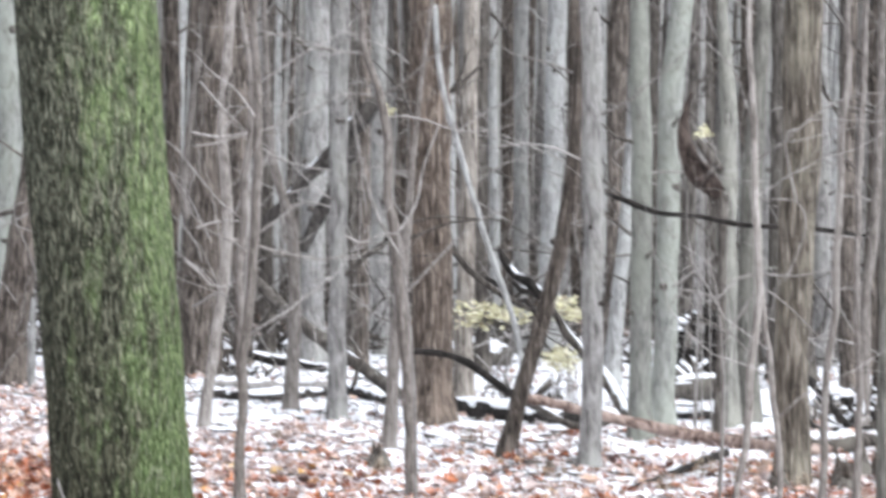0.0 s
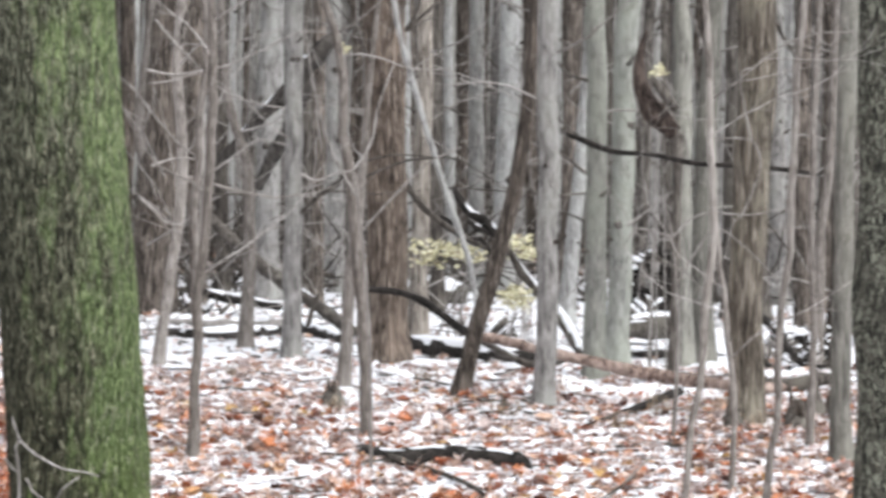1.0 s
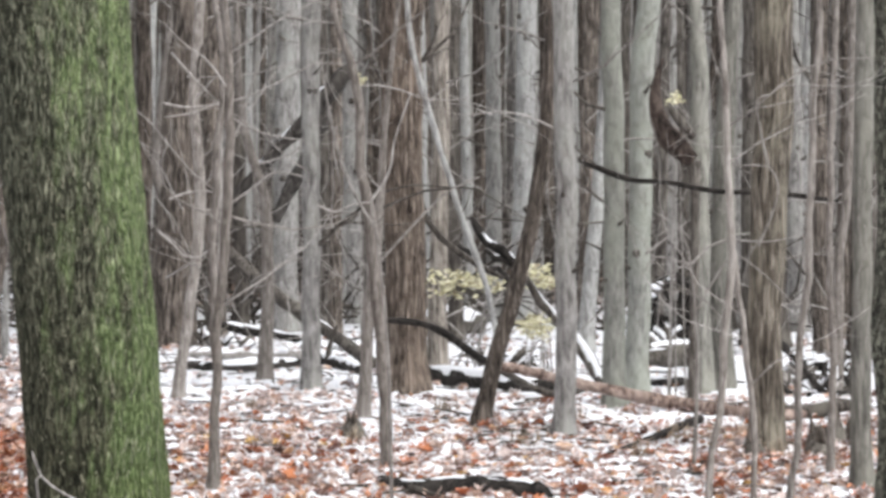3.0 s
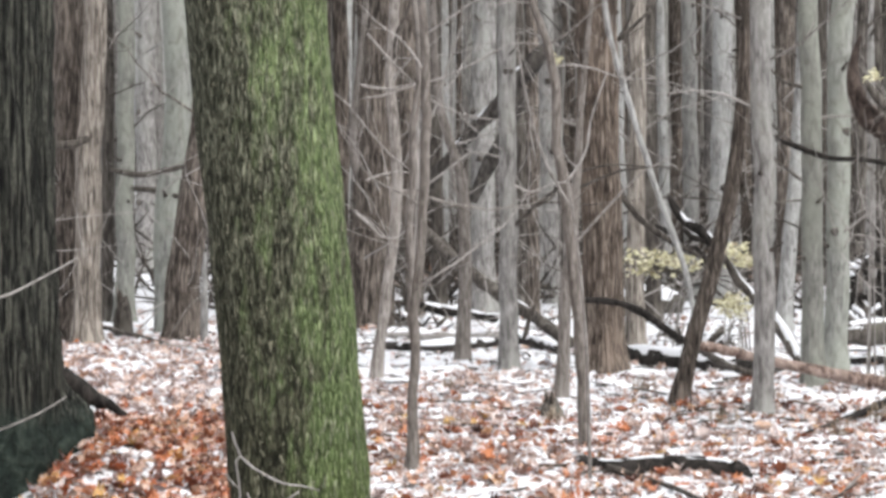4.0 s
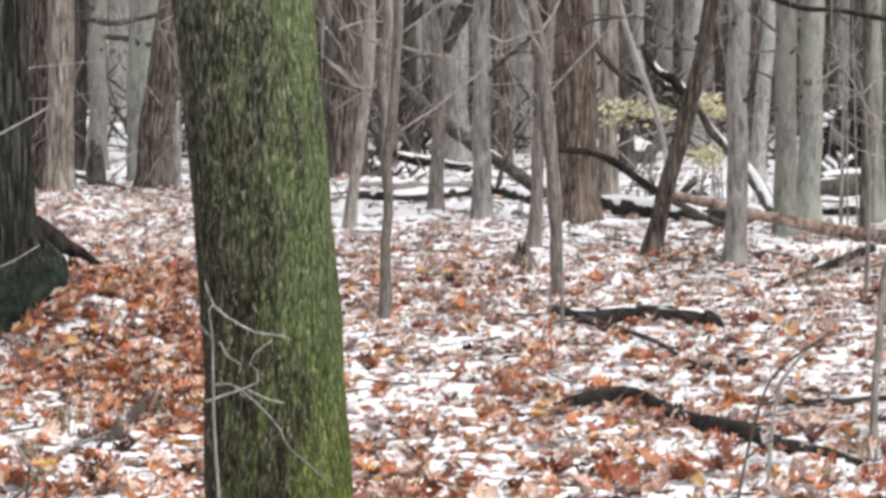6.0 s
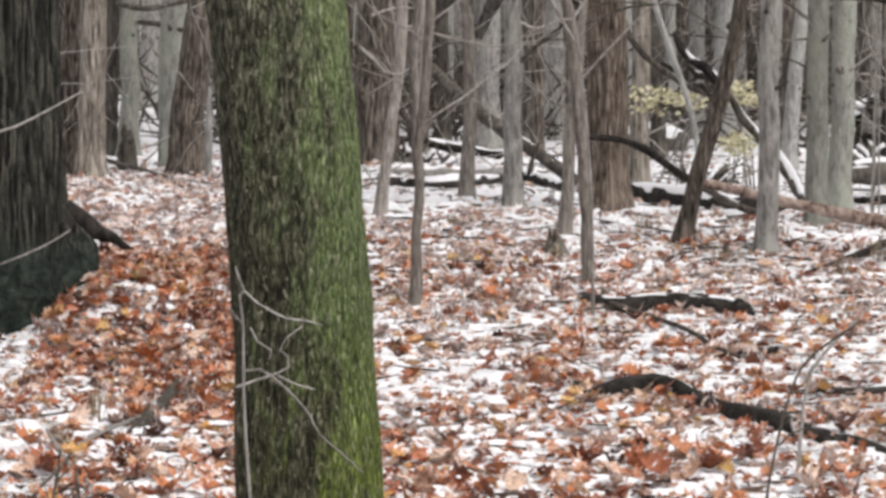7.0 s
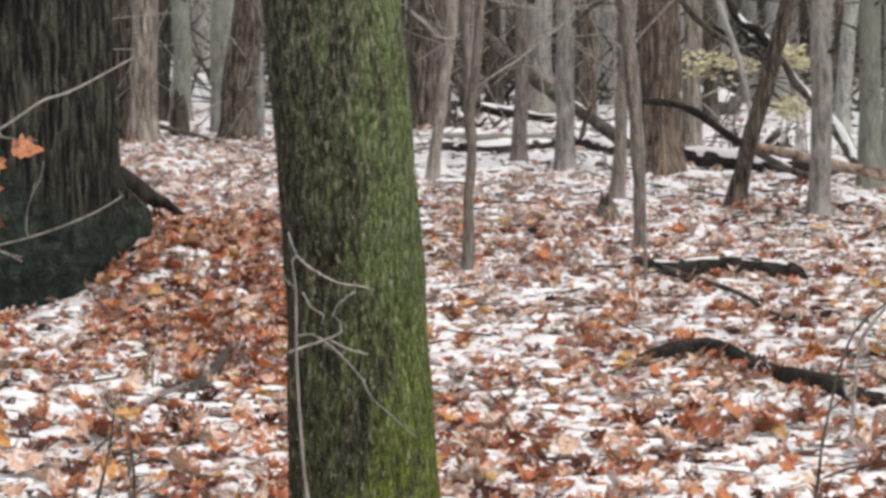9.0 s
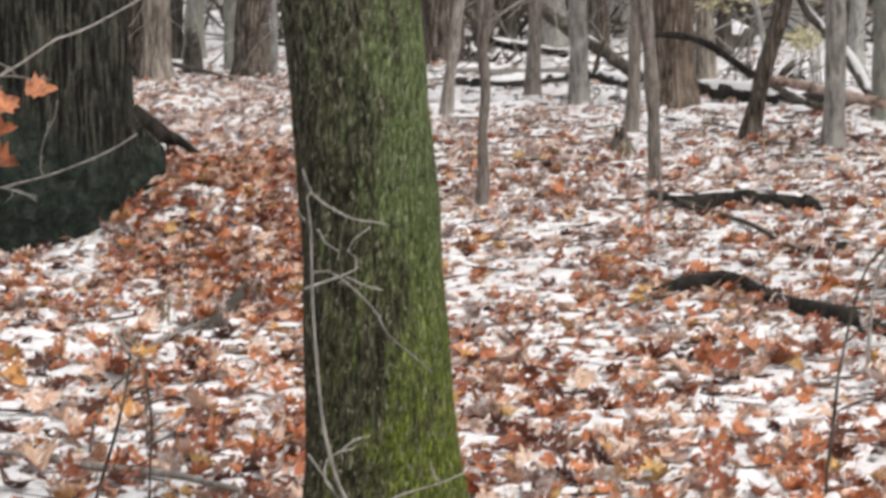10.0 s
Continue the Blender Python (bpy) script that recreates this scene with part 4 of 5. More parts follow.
tree("grey", 36.458, [(4.02, 0, 0.098), (4.026, 0.337, 0.079), (4.038, 1.795, 0.072), (4.047, 3.417, 0.069)], limbs=1, seed=50)
tree("dark", 36.458, [(4.188, 0, 0.091), (4.168, 0.337, 0.073), (4.12, 1.795, 0.067), (4.077, 3.417, 0.064)], limbs=1, seed=51)
tree("grey", 34.132, [(4.405, 0, 0.112), (4.4, 0.316, 0.089), (4.386, 1.786, 0.082), (4.373, 3.305, 0.079)], limbs=1, seed=52)
tree("dark", 36.458, [(4.89, 0, 0.091), (4.9, 0.337, 0.073), (4.919, 1.795, 0.067), (4.934, 3.417, 0.064)], limbs=1, seed=53)
tree("grey", 33.597, [(4.895, 0, 0.11), (4.88, 0.311, 0.088), (4.841, 1.784, 0.081), (4.806, 3.279, 0.077)], limbs=1, seed=54)
tree("dark", 35.257, [(5.31, 0, 0.088), (5.308, 0.326, 0.071), (5.301, 1.791, 0.065), (5.293, 3.359, 0.062)], limbs=1, seed=55)
tree("brown", 32.086, [(5.051, 0, 0.08), (5.062, 0.297, 0.064), (5.085, 1.778, 0.059), (5.103, 3.205, 0.056)], limbs=1, seed=56)
tree("dark", 32.086, [(5.327, 0, 0.105), (5.316, 0.297, 0.084), (5.285, 1.778, 0.077), (5.258, 3.205, 0.074)], limbs=1, seed=57)
tree("pale", 36.458, [(6.265, 0, 0.098), (6.267, 0.337, 0.079), (6.268, 1.795, 0.072), (6.266, 3.417, 0.069)], limbs=1, seed=58)
tree("pale", 35.257, [(-1.216, 0, 0.115), (-1.198, 0.326, 0.092), (-1.155, 1.791, 0.085), (-1.117, 3.359, 0.081)], limbs=1, seed=59)
tree("grey", 36.458, [(-2.044, 0, 0.119), (-2.05, 0.337, 0.095), (-2.065, 1.795, 0.088), (-2.077, 3.417, 0.084)], limbs=1, seed=60)
tree("pale", 37.743, [(-2.406, 0, 0.102), (-2.398, 0.349, 0.081), (-2.377, 1.8, 0.075), (-2.358, 3.48, 0.072)], limbs=1, seed=61)
tree("pale", 39.122, [(-3.819, 0, 0.098), (-3.838, 0.362, 0.078), (-3.879, 1.806, 0.072), (-3.913, 3.546, 0.069)], limbs=1, seed=62)
tree("grey", 32.086, [(-3.726, 0, 0.093), (-3.728, 0.297, 0.074), (-3.73, 1.778, 0.068), (-3.731, 3.205, 0.065)], limbs=1, seed=63)
tree("pale", 34.132, [(-4.331, 0, 0.112), (-4.32, 0.316, 0.089), (-4.289, 1.786, 0.082), (-4.262, 3.305, 0.079)], limbs=1, seed=64)
tree("grey", 36.458, [(-5.188, 0, 0.119), (-5.201, 0.337, 0.095), (-5.228, 1.795, 0.088), (-5.25, 3.417, 0.084)], limbs=1, seed=65)
tree("dark", 39.122, [(3.831, 0, 0.098), (3.83, 0.362, 0.078), (3.825, 1.806, 0.072), (3.82, 3.546, 0.069)], limbs=1, seed=66)
tree("pale", 38.42, [(1.337, 0, 0.111), (1.352, 0.355, 0.089), (1.387, 1.803, 0.082), (1.416, 3.512, 0.078)], limbs=1, seed=67)
tree("pale", 37.743, [(1.616, 0, 0.109), (1.604, 0.349, 0.087), (1.575, 1.8, 0.08), (1.55, 3.48, 0.077)], limbs=1, seed=68)

# fallen wood
log([(0.565, 17.958, 0.022, 0.028), (0.695, 17.6, 0.033, 0.043), (0.912, 17.6, 0.044, 0.051), (1.123, 17.5, 0.042, 0.054), (1.283, 17.4, 0.035, 0.048), (1.35, 17.3, 0.018, 0.013)], 'black', snow=0.6, label='rotten black fallen log with snow along its top')
log([(0.59, 18.099, 0.045, 0.011), (0.76, 17.2, 0.05, 0.012), (0.955, 16.435, 0.045, 0.011), (1.063, 15.595, 0.04, 0.009), (1.12, 15.053, 0.055, 0.007)], 'dark', snow=0, label='thin dark fallen branch lying in the leaves', name='fallen_branch')
log([(0.445, 13.986, 0.018, 0.018), (0.581, 14.134, 0.032, 0.032), (0.718, 14.247, 0.036, 0.038), (0.822, 14.129, 0.03, 0.032), (0.875, 13.85, 0.03, 0.022)], 'black', snow=0.5, label='crooked dark fallen bough half buried in leaves')
log([(0.875, 13.7, 0.03, 0.022), (1.003, 13.332, 0.034, 0.032), (1.121, 13.03, 0.034, 0.037), (1.226, 12.649, 0.02, 0.034), (1.359, 12.436, 0.014, 0.024), (1.442, 12.316, 0.007, 0.012)], 'black', snow=0.4, label='dark rotten piece of a fallen bough under leaves')
log([(0.712, 23.2, 0.572, 0.011), (0.77, 23.2, 0.586, 0.018), (0.862, 23.2, 0.583, 0.021), (0.981, 23.2, 0.565, 0.023), (1.108, 23.1, 0.52, 0.025), (1.238, 23, 0.429, 0.025), (1.339, 22.9, 0.364, 0.025), (1.419, 22.7, 0.329, 0.026)], 'black', snow=0.3, label='dark arched dead branch resting against a leaning trunk', name='fallen_branch')
log([(1.393, 22.5, 0.344, 0.021), (1.494, 22.5, 0.326, 0.033), (1.665, 22.7, 0.283, 0.03), (1.935, 23, 0.205, 0.032), (2.254, 23, 0.134, 0.039), (2.56, 23.2, 0.063, 0.043), (2.867, 22.8, 0.034, 0.046), (3.17, 22.45, 0.031, 0.041), (3.422, 22.75, 0.024, 0.031), (3.76, 23.55, 0.017, 0.022)], 'red', snow=0, label='long reddish-brown fallen trunk with peeling bark')
log([(1.407, 22.5, 0.333, 0.024), (1.666, 23.2, 0.171, 0.021), (1.845, 23.2, 0.117, 0.021), (2.104, 23.3, 0.164, 0.016)], 'dark', snow=0, label='dark forked limb of a fallen tree', name='fallen_branch')
log([(1.08, 26.05, 0.06, 0.075), (1.43, 25.35, 0.062, 0.08), (1.746, 24.85, 0.052, 0.07), (2.12, 24.8, 0.03, 0.045)], 'black', snow=1.35, label='dark fallen log behind the trunks, snow on top')
log([(2.57, 21.6, 0.073, 0.025), (2.454, 21.4, 0.061, 0.025), (2.232, 20.8, 0.041, 0.021), (1.971, 20.1, 0.021, 0.017), (1.684, 19.3, 0.014, 0.01)], 'black', snow=0, label='dark fallen limb slanting down to the leaves', name='fallen_branch')
log([(1.057, 15.5, 0.01, 0.014), (1.194, 15.6, 0.016, 0.018), (1.329, 15.6, 0.031, 0.018)], 'black', snow=0.6, label='short dark log with a pale cut end', name='log')
log([(1.316, 14.157, 0.03, 0.01), (1.468, 14.04, 0.03, 0.016), (1.677, 14.149, 0.03, 0.014), (1.825, 14.282, 0.03, 0.008)], 'black', snow=0, label='dark stick lying among wet leaves', name='fallen_branch')
log([(1.283, 11.6, 0.59, 0.004), (1.176, 11.6, 0.482, 0.005), (1.087, 11.6, 0.374, 0.006), (1.067, 11.6, 0.265, 0.006), (1.057, 11.6, 0.159, 0.007), (1.054, 11.6, 0.031, 0.007)], 'greylog', snow=0, label='thin bare bent twig standing in the leaves', name='bare_twig')
log([(1.87, 18.487, 0.01, 0.013), (2.088, 18.649, 0.014, 0.017), (2.239, 18.714, 0.009, 0.012)], 'dark', snow=0, label='short dark stick lying among leaves', name='fallen_branch')
log([(2.131, 17.574, 0.01, 0.012), (2.347, 17.779, 0.015, 0.019), (2.503, 17.72, 0.013, 0.016)], 'red', snow=0, label='short reddish stick lying among leaves', name='fallen_branch')
log([(-0.418, 29.6, 0.983, 0.03), (-0.272, 29.5, 0.826, 0.042), (-0.091, 29.3, 0.65, 0.05), (0.222, 29.0, 0.413, 0.052), (0.484, 28.7, 0.247, 0.05), (0.716, 28.3, 0.095, 0.048), (0.813, 27.9, 0.047, 0.04)], 'dark', snow=0.35, label='dark dead trunk leaning down through the thicket')
log([(-0.592, 27.65, 0.032, 0.043), (-0.27, 27.4, 0.038, 0.051), (0.069, 27.85, 0.033, 0.047), (0.28, 28.4, 0.027, 0.031)], 'black', snow=1.35, label='dark fallen log lying in deep snow')
log([(-0.417, 31.5, 0.186, 0.029), (-0.213, 31.5, 0.127, 0.044), (0.029, 31.3, 0.098, 0.039), (0.277, 31, 0.07, 0.029)], 'black', snow=1.35, label='dark fallen log across the snow')
log([(-0.651, 29.35, 0.023, 0.032), (-0.287, 29.1, 0.028, 0.038), (0.072, 29.1, 0.028, 0.036), (0.308, 29.4, 0.034, 0.027)], 'greylog', snow=0.8, label='grey fallen log lying in deep snow')
log([(0.37, 28.6, 0.043, 0.031), (0.546, 28.15, 0.033, 0.043), (0.717, 27.2, 0.029, 0.038)], 'black', snow=1.35, label='short dark fallen log in the snow')
log([(0.471, 28.3, 0.046, 0.022), (0.493, 28.3, 0.173, 0.02), (0.549, 28.3, 0.317, 0.013)], 'dark', snow=0, label='short upright broken stick in the snow', name='dead_wood')
log([(1.79, 26.6, 0.865, 0.016), (1.914, 26.6, 0.693, 0.027), (1.988, 26.6, 0.562, 0.031), (2.1, 26.6, 0.448, 0.035), (2.211, 26.5, 0.321, 0.045), (2.293, 26.3, 0.202, 0.049), (2.365, 26.1, 0.051, 0.044), (2.365, 25.75, 0.017, 0.024)], 'dark', snow=1.25, label='leaning dead stem covered with a ridge of snow')
log([(2.774, 27.2, 0.134, 0.075), (2.958, 27.2, 0.142, 0.092), (3.251, 27.2, 0.151, 0.088), (3.419, 27.2, 0.142, 0.063)], 'dark', snow=1.2, label='thick grey-brown fallen log with a ridge of snow')
log([(2.673, 26.05, 0.021, 0.028), (2.83, 25.65, 0.03, 0.039), (3.201, 26.1, 0.026, 0.036)], 'black', label='fallen log with snow along its top')
log([(3.546, 25.4, 0.03, 0.039), (3.895, 25.9, 0.038, 0.052), (4.165, 25.6, 0.033, 0.043)], 'black', label='dark fallen log with patches of snow')
log([(4.047, 29, 0.159, 0.031), (4.124, 28, 0.037, 0.043), (3.945, 25.45, 0.027, 0.035)], 'black', label='dark leaning dead stem with patches of snow')
log([(0.914, 24.2, 2.823, 0.017), (0.959, 24.2, 2.341, 0.019), (1.101, 24.2, 1.821, 0.02), (1.288, 24.2, 1.226, 0.02), (1.46, 24.2, 0.741, 0.02), (1.521, 24.2, 0.406, 0.013)], 'palelog', snow=0, label='pale bare pole leaning across the wood', name='leaning_pole')
log([(1.893, 22.3, 1.602, 0.012), (2.044, 22.3, 1.547, 0.017), (2.216, 22.3, 1.485, 0.017), (2.456, 22.3, 1.468, 0.015), (2.73, 22.3, 1.417, 0.017), (3.073, 22.3, 1.406, 0.015), (3.348, 22.3, 1.376, 0.014), (3.492, 22.3, 1.355, 0.009)], 'black', snow=0, label='long dark bent limb hung across the trunks', name='hung_branch')
log([(-0.262, 27.5, 1.244, 0.034), (-0.165, 27.5, 1.388, 0.042), (-0.038, 27.5, 1.527, 0.042), (0.11, 27.5, 1.696, 0.051), (0.3, 27.5, 1.886, 0.063), (0.448, 27.5, 2.076, 0.072), (0.592, 27.5, 2.241, 0.055), (0.651, 27.5, 2.325, 0.017)], 'limb', snow=0.7, label='dark dead trunk leaning up through the thicket')
log([(0.068, 27.8, 1.12, 0.03), (0.154, 27.8, 1.333, 0.056), (0.282, 27.8, 1.547, 0.051), (0.444, 27.8, 1.88, 0.034), (0.496, 27.8, 1.974, 0.011)], 'limb', snow=0, label='dark dead limb propped among the stems', name='hung_branch')
log([(1.075, 25.6, 1.288, 0.014), (1.115, 25.6, 1.185, 0.02), (1.218, 25.6, 1.052, 0.022), (1.344, 25.6, 0.95, 0.022), (1.494, 25.6, 0.855, 0.02), (1.66, 25.6, 0.769, 0.014)], 'dark', snow=0, label='dark dead branch tangled in the brush', name='hung_branch')
log([(1.497, 26.8, 1.18, 0.016), (1.539, 26.8, 1.098, 0.033), (1.616, 26.7, 0.985, 0.031), (1.708, 26.6, 0.939, 0.037), (1.807, 26.6, 0.824, 0.029), (1.84, 26.6, 0.767, 0.012)], 'black', snow=0.92, label='snow-covered dead branch in a tangle of brush')
log([(1.383, 26.5, 0.974, 0.014), (1.498, 26.5, 0.909, 0.018), (1.588, 26.5, 0.803, 0.024), (1.678, 26.5, 0.811, 0.022), (1.752, 26.5, 0.721, 0.018), (1.768, 26.5, 0.627, 0.01)], 'black', snow=0.5, label='crooked dark dead branch tangled in the brush', name='hung_branch')
log([(1.603, 26.9, 0.943, 0.014), (1.678, 26.9, 0.873, 0.029), (1.754, 26.8, 0.859, 0.027), (1.814, 26.7, 0.805, 0.016)], 'black', snow=0.9, label='snow-covered dead branch in a tangle of brush')
log([(1.248, 27.4, 0.748, 0.017), (1.438, 27, 0.636, 0.021), (1.646, 27, 0.594, 0.019)], 'dark', snow=0, label='thin dead branch under yellow leaves', name='hung_branch')
log([(-2.998, 27, 1.571, 0.033), (-2.84, 27, 1.583, 0.031), (-2.748, 27, 1.625, 0.025)], 'dark', snow=0, label='short dark branch stub held by two trunks', name='hung_branch')
log([(-2.879, 30, 1.364, 0.023), (-2.649, 30, 1.318, 0.025), (-2.418, 30, 1.355, 0.023), (-2.224, 30, 1.401, 0.018)], 'dark', snow=0, label='thin dark branch hung across pale trunks', name='hung_branch')
log([(-2.785, 31, 1.192, 0.024), (-2.571, 31, 1.173, 0.024)], 'dark', snow=0, label='short dark branch hung across pale trunks', name='hung_branch')
log([(-3.045, 30, 0.098, 0.021), (-2.636, 29.3, 0.044, 0.02), (-2.233, 28.2, 0.017, 0.022), (-1.847, 27.5, 0.015, 0.019)], 'dark', snow=0, label='thin dark pole lying on the leaves', name='fallen_branch')
log([(-1.836, 16.55, 0.523, 0.076), (-1.734, 16.55, 0.482, 0.059), (-1.665, 16.55, 0.446, 0.038), (-1.604, 16.55, 0.43, 0.025), (-1.553, 16.55, 0.394, 0.018), (-1.523, 16.55, 0.383, 0.006)], 'black', snow=0, label='dark broken root beside a big oak', name='broken_root')
log([(-2.023, 28.6, 0.0, 0.03), (-2.025, 28.6, 0.420, 0.027), (-2.013, 28.6, 0.729, 0.012)], 'palelog', snow=0, label='pale barkless broken stub beside a brown trunk', name='dead_wood')
stump([(-2.777, 29.8, 0.06, 0.085)], 0.34, label='dark rotten stump between pale trunks in snow')
snow_lump((-1.677, 16.420, 0.416), 0.024)
stump([(0.506, 21.331, 0.058, 0.072)], 0.11, label='small broken brown stump in leaf litter')
stump([(1.479, 21.037, 0.028, 0.036)], 0.05, label='small dark stub in leaf litter')
bent_snag([(2.531, 23.4, 2.253, 0.009), (2.502, 23.4, 2.153, 0.023), (2.481, 23.4, 1.995, 0.043), (2.525, 23.4, 1.815, 0.061), (2.619, 23.4, 1.697, 0.072), (2.728, 23.4, 1.599, 0.05), (2.743, 23.4, 1.24, 0.027), (2.726, 23.4, 0.086, 0.032)])
root_mass([(3.442, 31, 0.319, 0.29)])
root_mass([(4.03, 26, -0.008, 0.16)])
dead_brush([(3.799, 25, -0.099, 0.231)], 44, 1)
# a pale hump of snow, with a log added as its core
log([(1.288, 33.0, 0.03, 0.09), (1.618, 33.0, 0.100, 0.13), (1.972, 33.0, 0.080, 0.1)], 'dark', snow=1.45, label='pale snow hump built as a thick log')
# low dark stump in place of a shaded hollow under the root plate
stump([(3.009, 19.753, 0.073, 0.091)], 0.09, label='low dark stump standing in for a dark hollow')
log([(3.129, 22.6, 0.073, 0.028), (3.228, 22.6, 0.052, 0.042), (3.348, 22.6, 0.042, 0.049), (3.471, 22.6, 0.07, 0.047), (3.622, 22.6, 0.095, 0.038), (3.728, 22.6, 0.124, 0.021)], 'dark', snow=0.7, label='grey-brown broken log lying by a root plate')
stump([(3.055, 20.269, 0.05, 0.062)], 0.13, label='broken brown stump under a fallen log')
stump([(3.181, 20.429, 0.058, 0.072)], 0.16, label='broken brown stump under a fallen log')
stump([(3.287, 20.551, 0.038, 0.047)], 0.12, label='broken brown stump under a fallen log')
log([(2.555, 23.3, 1.974, 0.009), (2.578, 23.3, 1.917, 0.025), (2.636, 23.3, 1.852, 0.03), (2.717, 23.3, 1.745, 0.029)], 'dark', snow=0, label='short broken prong beside a bent snag', name='hung_branch')
stump([(2.636, 19.738, 0.056, 0.07)], 0.1, label='low dark rotten stump in leaf litter')
dead_brush([(3.81, 27, 0.053, 0.125)], 18, 2)
dead_brush([(3.308, 30, 0.292, 0.162)], 20, 3)
dead_brush([(1.794, 28, 0.296, 0.194)], 22, 4)
dead_brush([(-0.401, 31, 0.056, 0.191)], 16, 5)
dead_brush([(4.469, 28, 0.037, 0.151)], 22, 6)
log([(-1.571, 10.159, 0.041, 0.006), (-1.393, 10.021, 0.041, 0.01), (-1.222, 9.85, 0.041, 0.011), (-0.985, 9.699, 0.041, 0.01), (-0.817, 9.494, 0.041, 0.009), (-0.701, 9.333, 0.041, 0.006)], 'greylog', snow=0, label='bare grey stick lying on leaf litter', name='fallen_branch')
log([(-1.139, 14.751, 0.02, 0.011), (-1.139, 14.174, 0.02, 0.022), (-1.144, 13.485, 0.026, 0.031), (-1.164, 13.064, 0.02, 0.024), (-1.195, 12.842, 0.02, 0.008)], 'dark', snow=0, label='short dark piece of dead wood in leaves', name='dead_wood')
log([(-1.186, 13.241, 0.025, 0.007), (-1.268, 12.775, 0.033, 0.008), (-1.321, 12.242, 0.05, 0.008), (-1.412, 12.373, 0.066, 0.005)], 'greylog', snow=0, label='thin grey dead branch lying in leaves', name='fallen_branch')
log([(-1.143, 11.301, 0.025, 0.004), (-1.245, 11.635, 0.041, 0.007), (-1.325, 11.924, 0.058, 0.008), (-1.433, 12.397, 0.083, 0.005)], 'greylog', snow=0, label='grey broken twig among wet leaves', name='fallen_branch')
log([(-1.111, 10.346, 0.008, 0.005), (-1.168, 10.831, 0.025, 0.005), (-1.205, 11.255, 0.05, 0.006), (-1.264, 11.722, 0.066, 0.005)], 'dark', snow=0, label='thin dark upright twig in the leaves', name='dead_wood')
log([(-1.215, 9.814, 0.008, 0.004), (-1.301, 10.616, 0.025, 0.005), (-1.318, 11.139, 0.05, 0.005), (-1.294, 11.59, 0.066, 0.005), (-1.291, 11.869, 0.074, 0.004)], 'dark', snow=0, label='thin dark bent twig in the leaves', name='dead_wood')

# low beech shrubs keeping yellow leaves
beech_shrub([(1.459, 27, 0.686, 0.343)], 210, 1)
beech_shrub([(2.005, 26.8, 0.734, 0.165)], 115, 2)
beech_shrub([(1.927, 26.4, 0.394, 0.142)], 115, 3)
beech_shrub([(2.645, 23.7, 2.0, 0.06)], 15, 4)
beech_shrub([(0.663, 26, 2.153, 0.052)], 20, 5)

# twigs close to the camera
near_twig([(-1.319, 8.2, 1.127, 0.004), (-1.196, 8.2, 1.197, 0.004), (-1.142, 8.2, 1.228, 0.004), (-1.066, 8.2, 1.279, 0.004), (-1.015, 8.2, 1.294, 0.004), (-0.939, 8.2, 1.332, 0.003), (-0.863, 8.2, 1.374, 0.002)], True)
near_twig([(-1.352, 8.4, 0.887, 0.003), (-1.227, 8.4, 0.928, 0.003), (-1.132, 8.4, 0.952, 0.003), (-1.054, 8.4, 0.978, 0.003), (-0.976, 8.4, 1.011, 0.003), (-0.911, 8.4, 1.05, 0.002)], False)
shrub = bare_shrub()
shrub_stem(shrub, [(-0.271, 19.5, -0.075), (-0.261, 19.5, 0.527), (-0.252, 19.5, 1.128), (-0.237, 19.5, 1.578), (-0.252, 19.5, 1.907)], 0.012)
shrub_stem(shrub, [(-0.506, 19.5, 2.177), (-0.387, 19.5, 2.042), (-0.252, 19.5, 1.907), (-0.117, 19.5, 1.788), (0.048, 19.5, 1.734), (0.198, 19.5, 1.713)], 0.008)
shrub_stem(shrub, [(-0.252, 19.5, 1.907), (-0.402, 19.5, 1.854), (-0.537, 19.5, 1.833)], 0.008)
shrub_stem(shrub, [(-0.551, 19.5, 1.907), (-0.402, 19.5, 1.883), (-0.252, 19.5, 1.907), (-0.117, 19.5, 1.937), (0.018, 19.5, 1.997), (0.138, 19.5, 2.057), (0.258, 19.5, 2.117), (0.407, 19.5, 2.117)], 0.008)
shrub_stem(shrub, [(-0.582, 19.5, 1.233), (-0.492, 19.5, 1.158), (-0.432, 19.5, 1.098), (-0.348, 19.5, 1.092)], 0.008)
shrub_stem(shrub, [(-0.516, 19.5, 1.398), (-0.432, 19.5, 1.428), (-0.336, 19.5, 1.443), (-0.24, 19.5, 1.428)], 0.008)
shrub_stem(shrub, [(-0.24, 19.5, 1.338), (-0.072, 19.5, 1.458), (0.048, 19.5, 1.542), (0.198, 19.5, 1.518)], 0.008)
shrub_stem(shrub, [(-0.237, 19.5, 1.578), (-0.132, 19.5, 1.818), (-0.072, 19.5, 2.027), (0.018, 19.5, 2.267)], 0.008)
shrub = bare_shrub()
shrub_stem(shrub, [(0.582, 17, 0.041), (0.566, 17, 0.671), (0.526, 17, 1.143), (0.481, 17, 1.417)], 0.01)
shrub_stem(shrub, [(0.238, 17, 1.404), (0.316, 17, 1.373), (0.408, 17, 1.409), (0.481, 17, 1.417)], 0.007)
shrub_stem(shrub, [(0.481, 17, 1.417), (0.565, 17, 1.556), (0.596, 17, 1.718), (0.669, 17, 1.927)], 0.007)
shrub_stem(shrub, [(0.526, 17, 1.143), (0.67, 17, 1.3), (0.826, 17, 1.456), (0.983, 17, 1.535)], 0.007)
shrub_stem(shrub, [(0.5, 17, 1.3), (0.382, 17, 1.509), (0.303, 17, 1.77), (0.251, 17, 2.083)], 0.007)
shrub = bare_shrub()
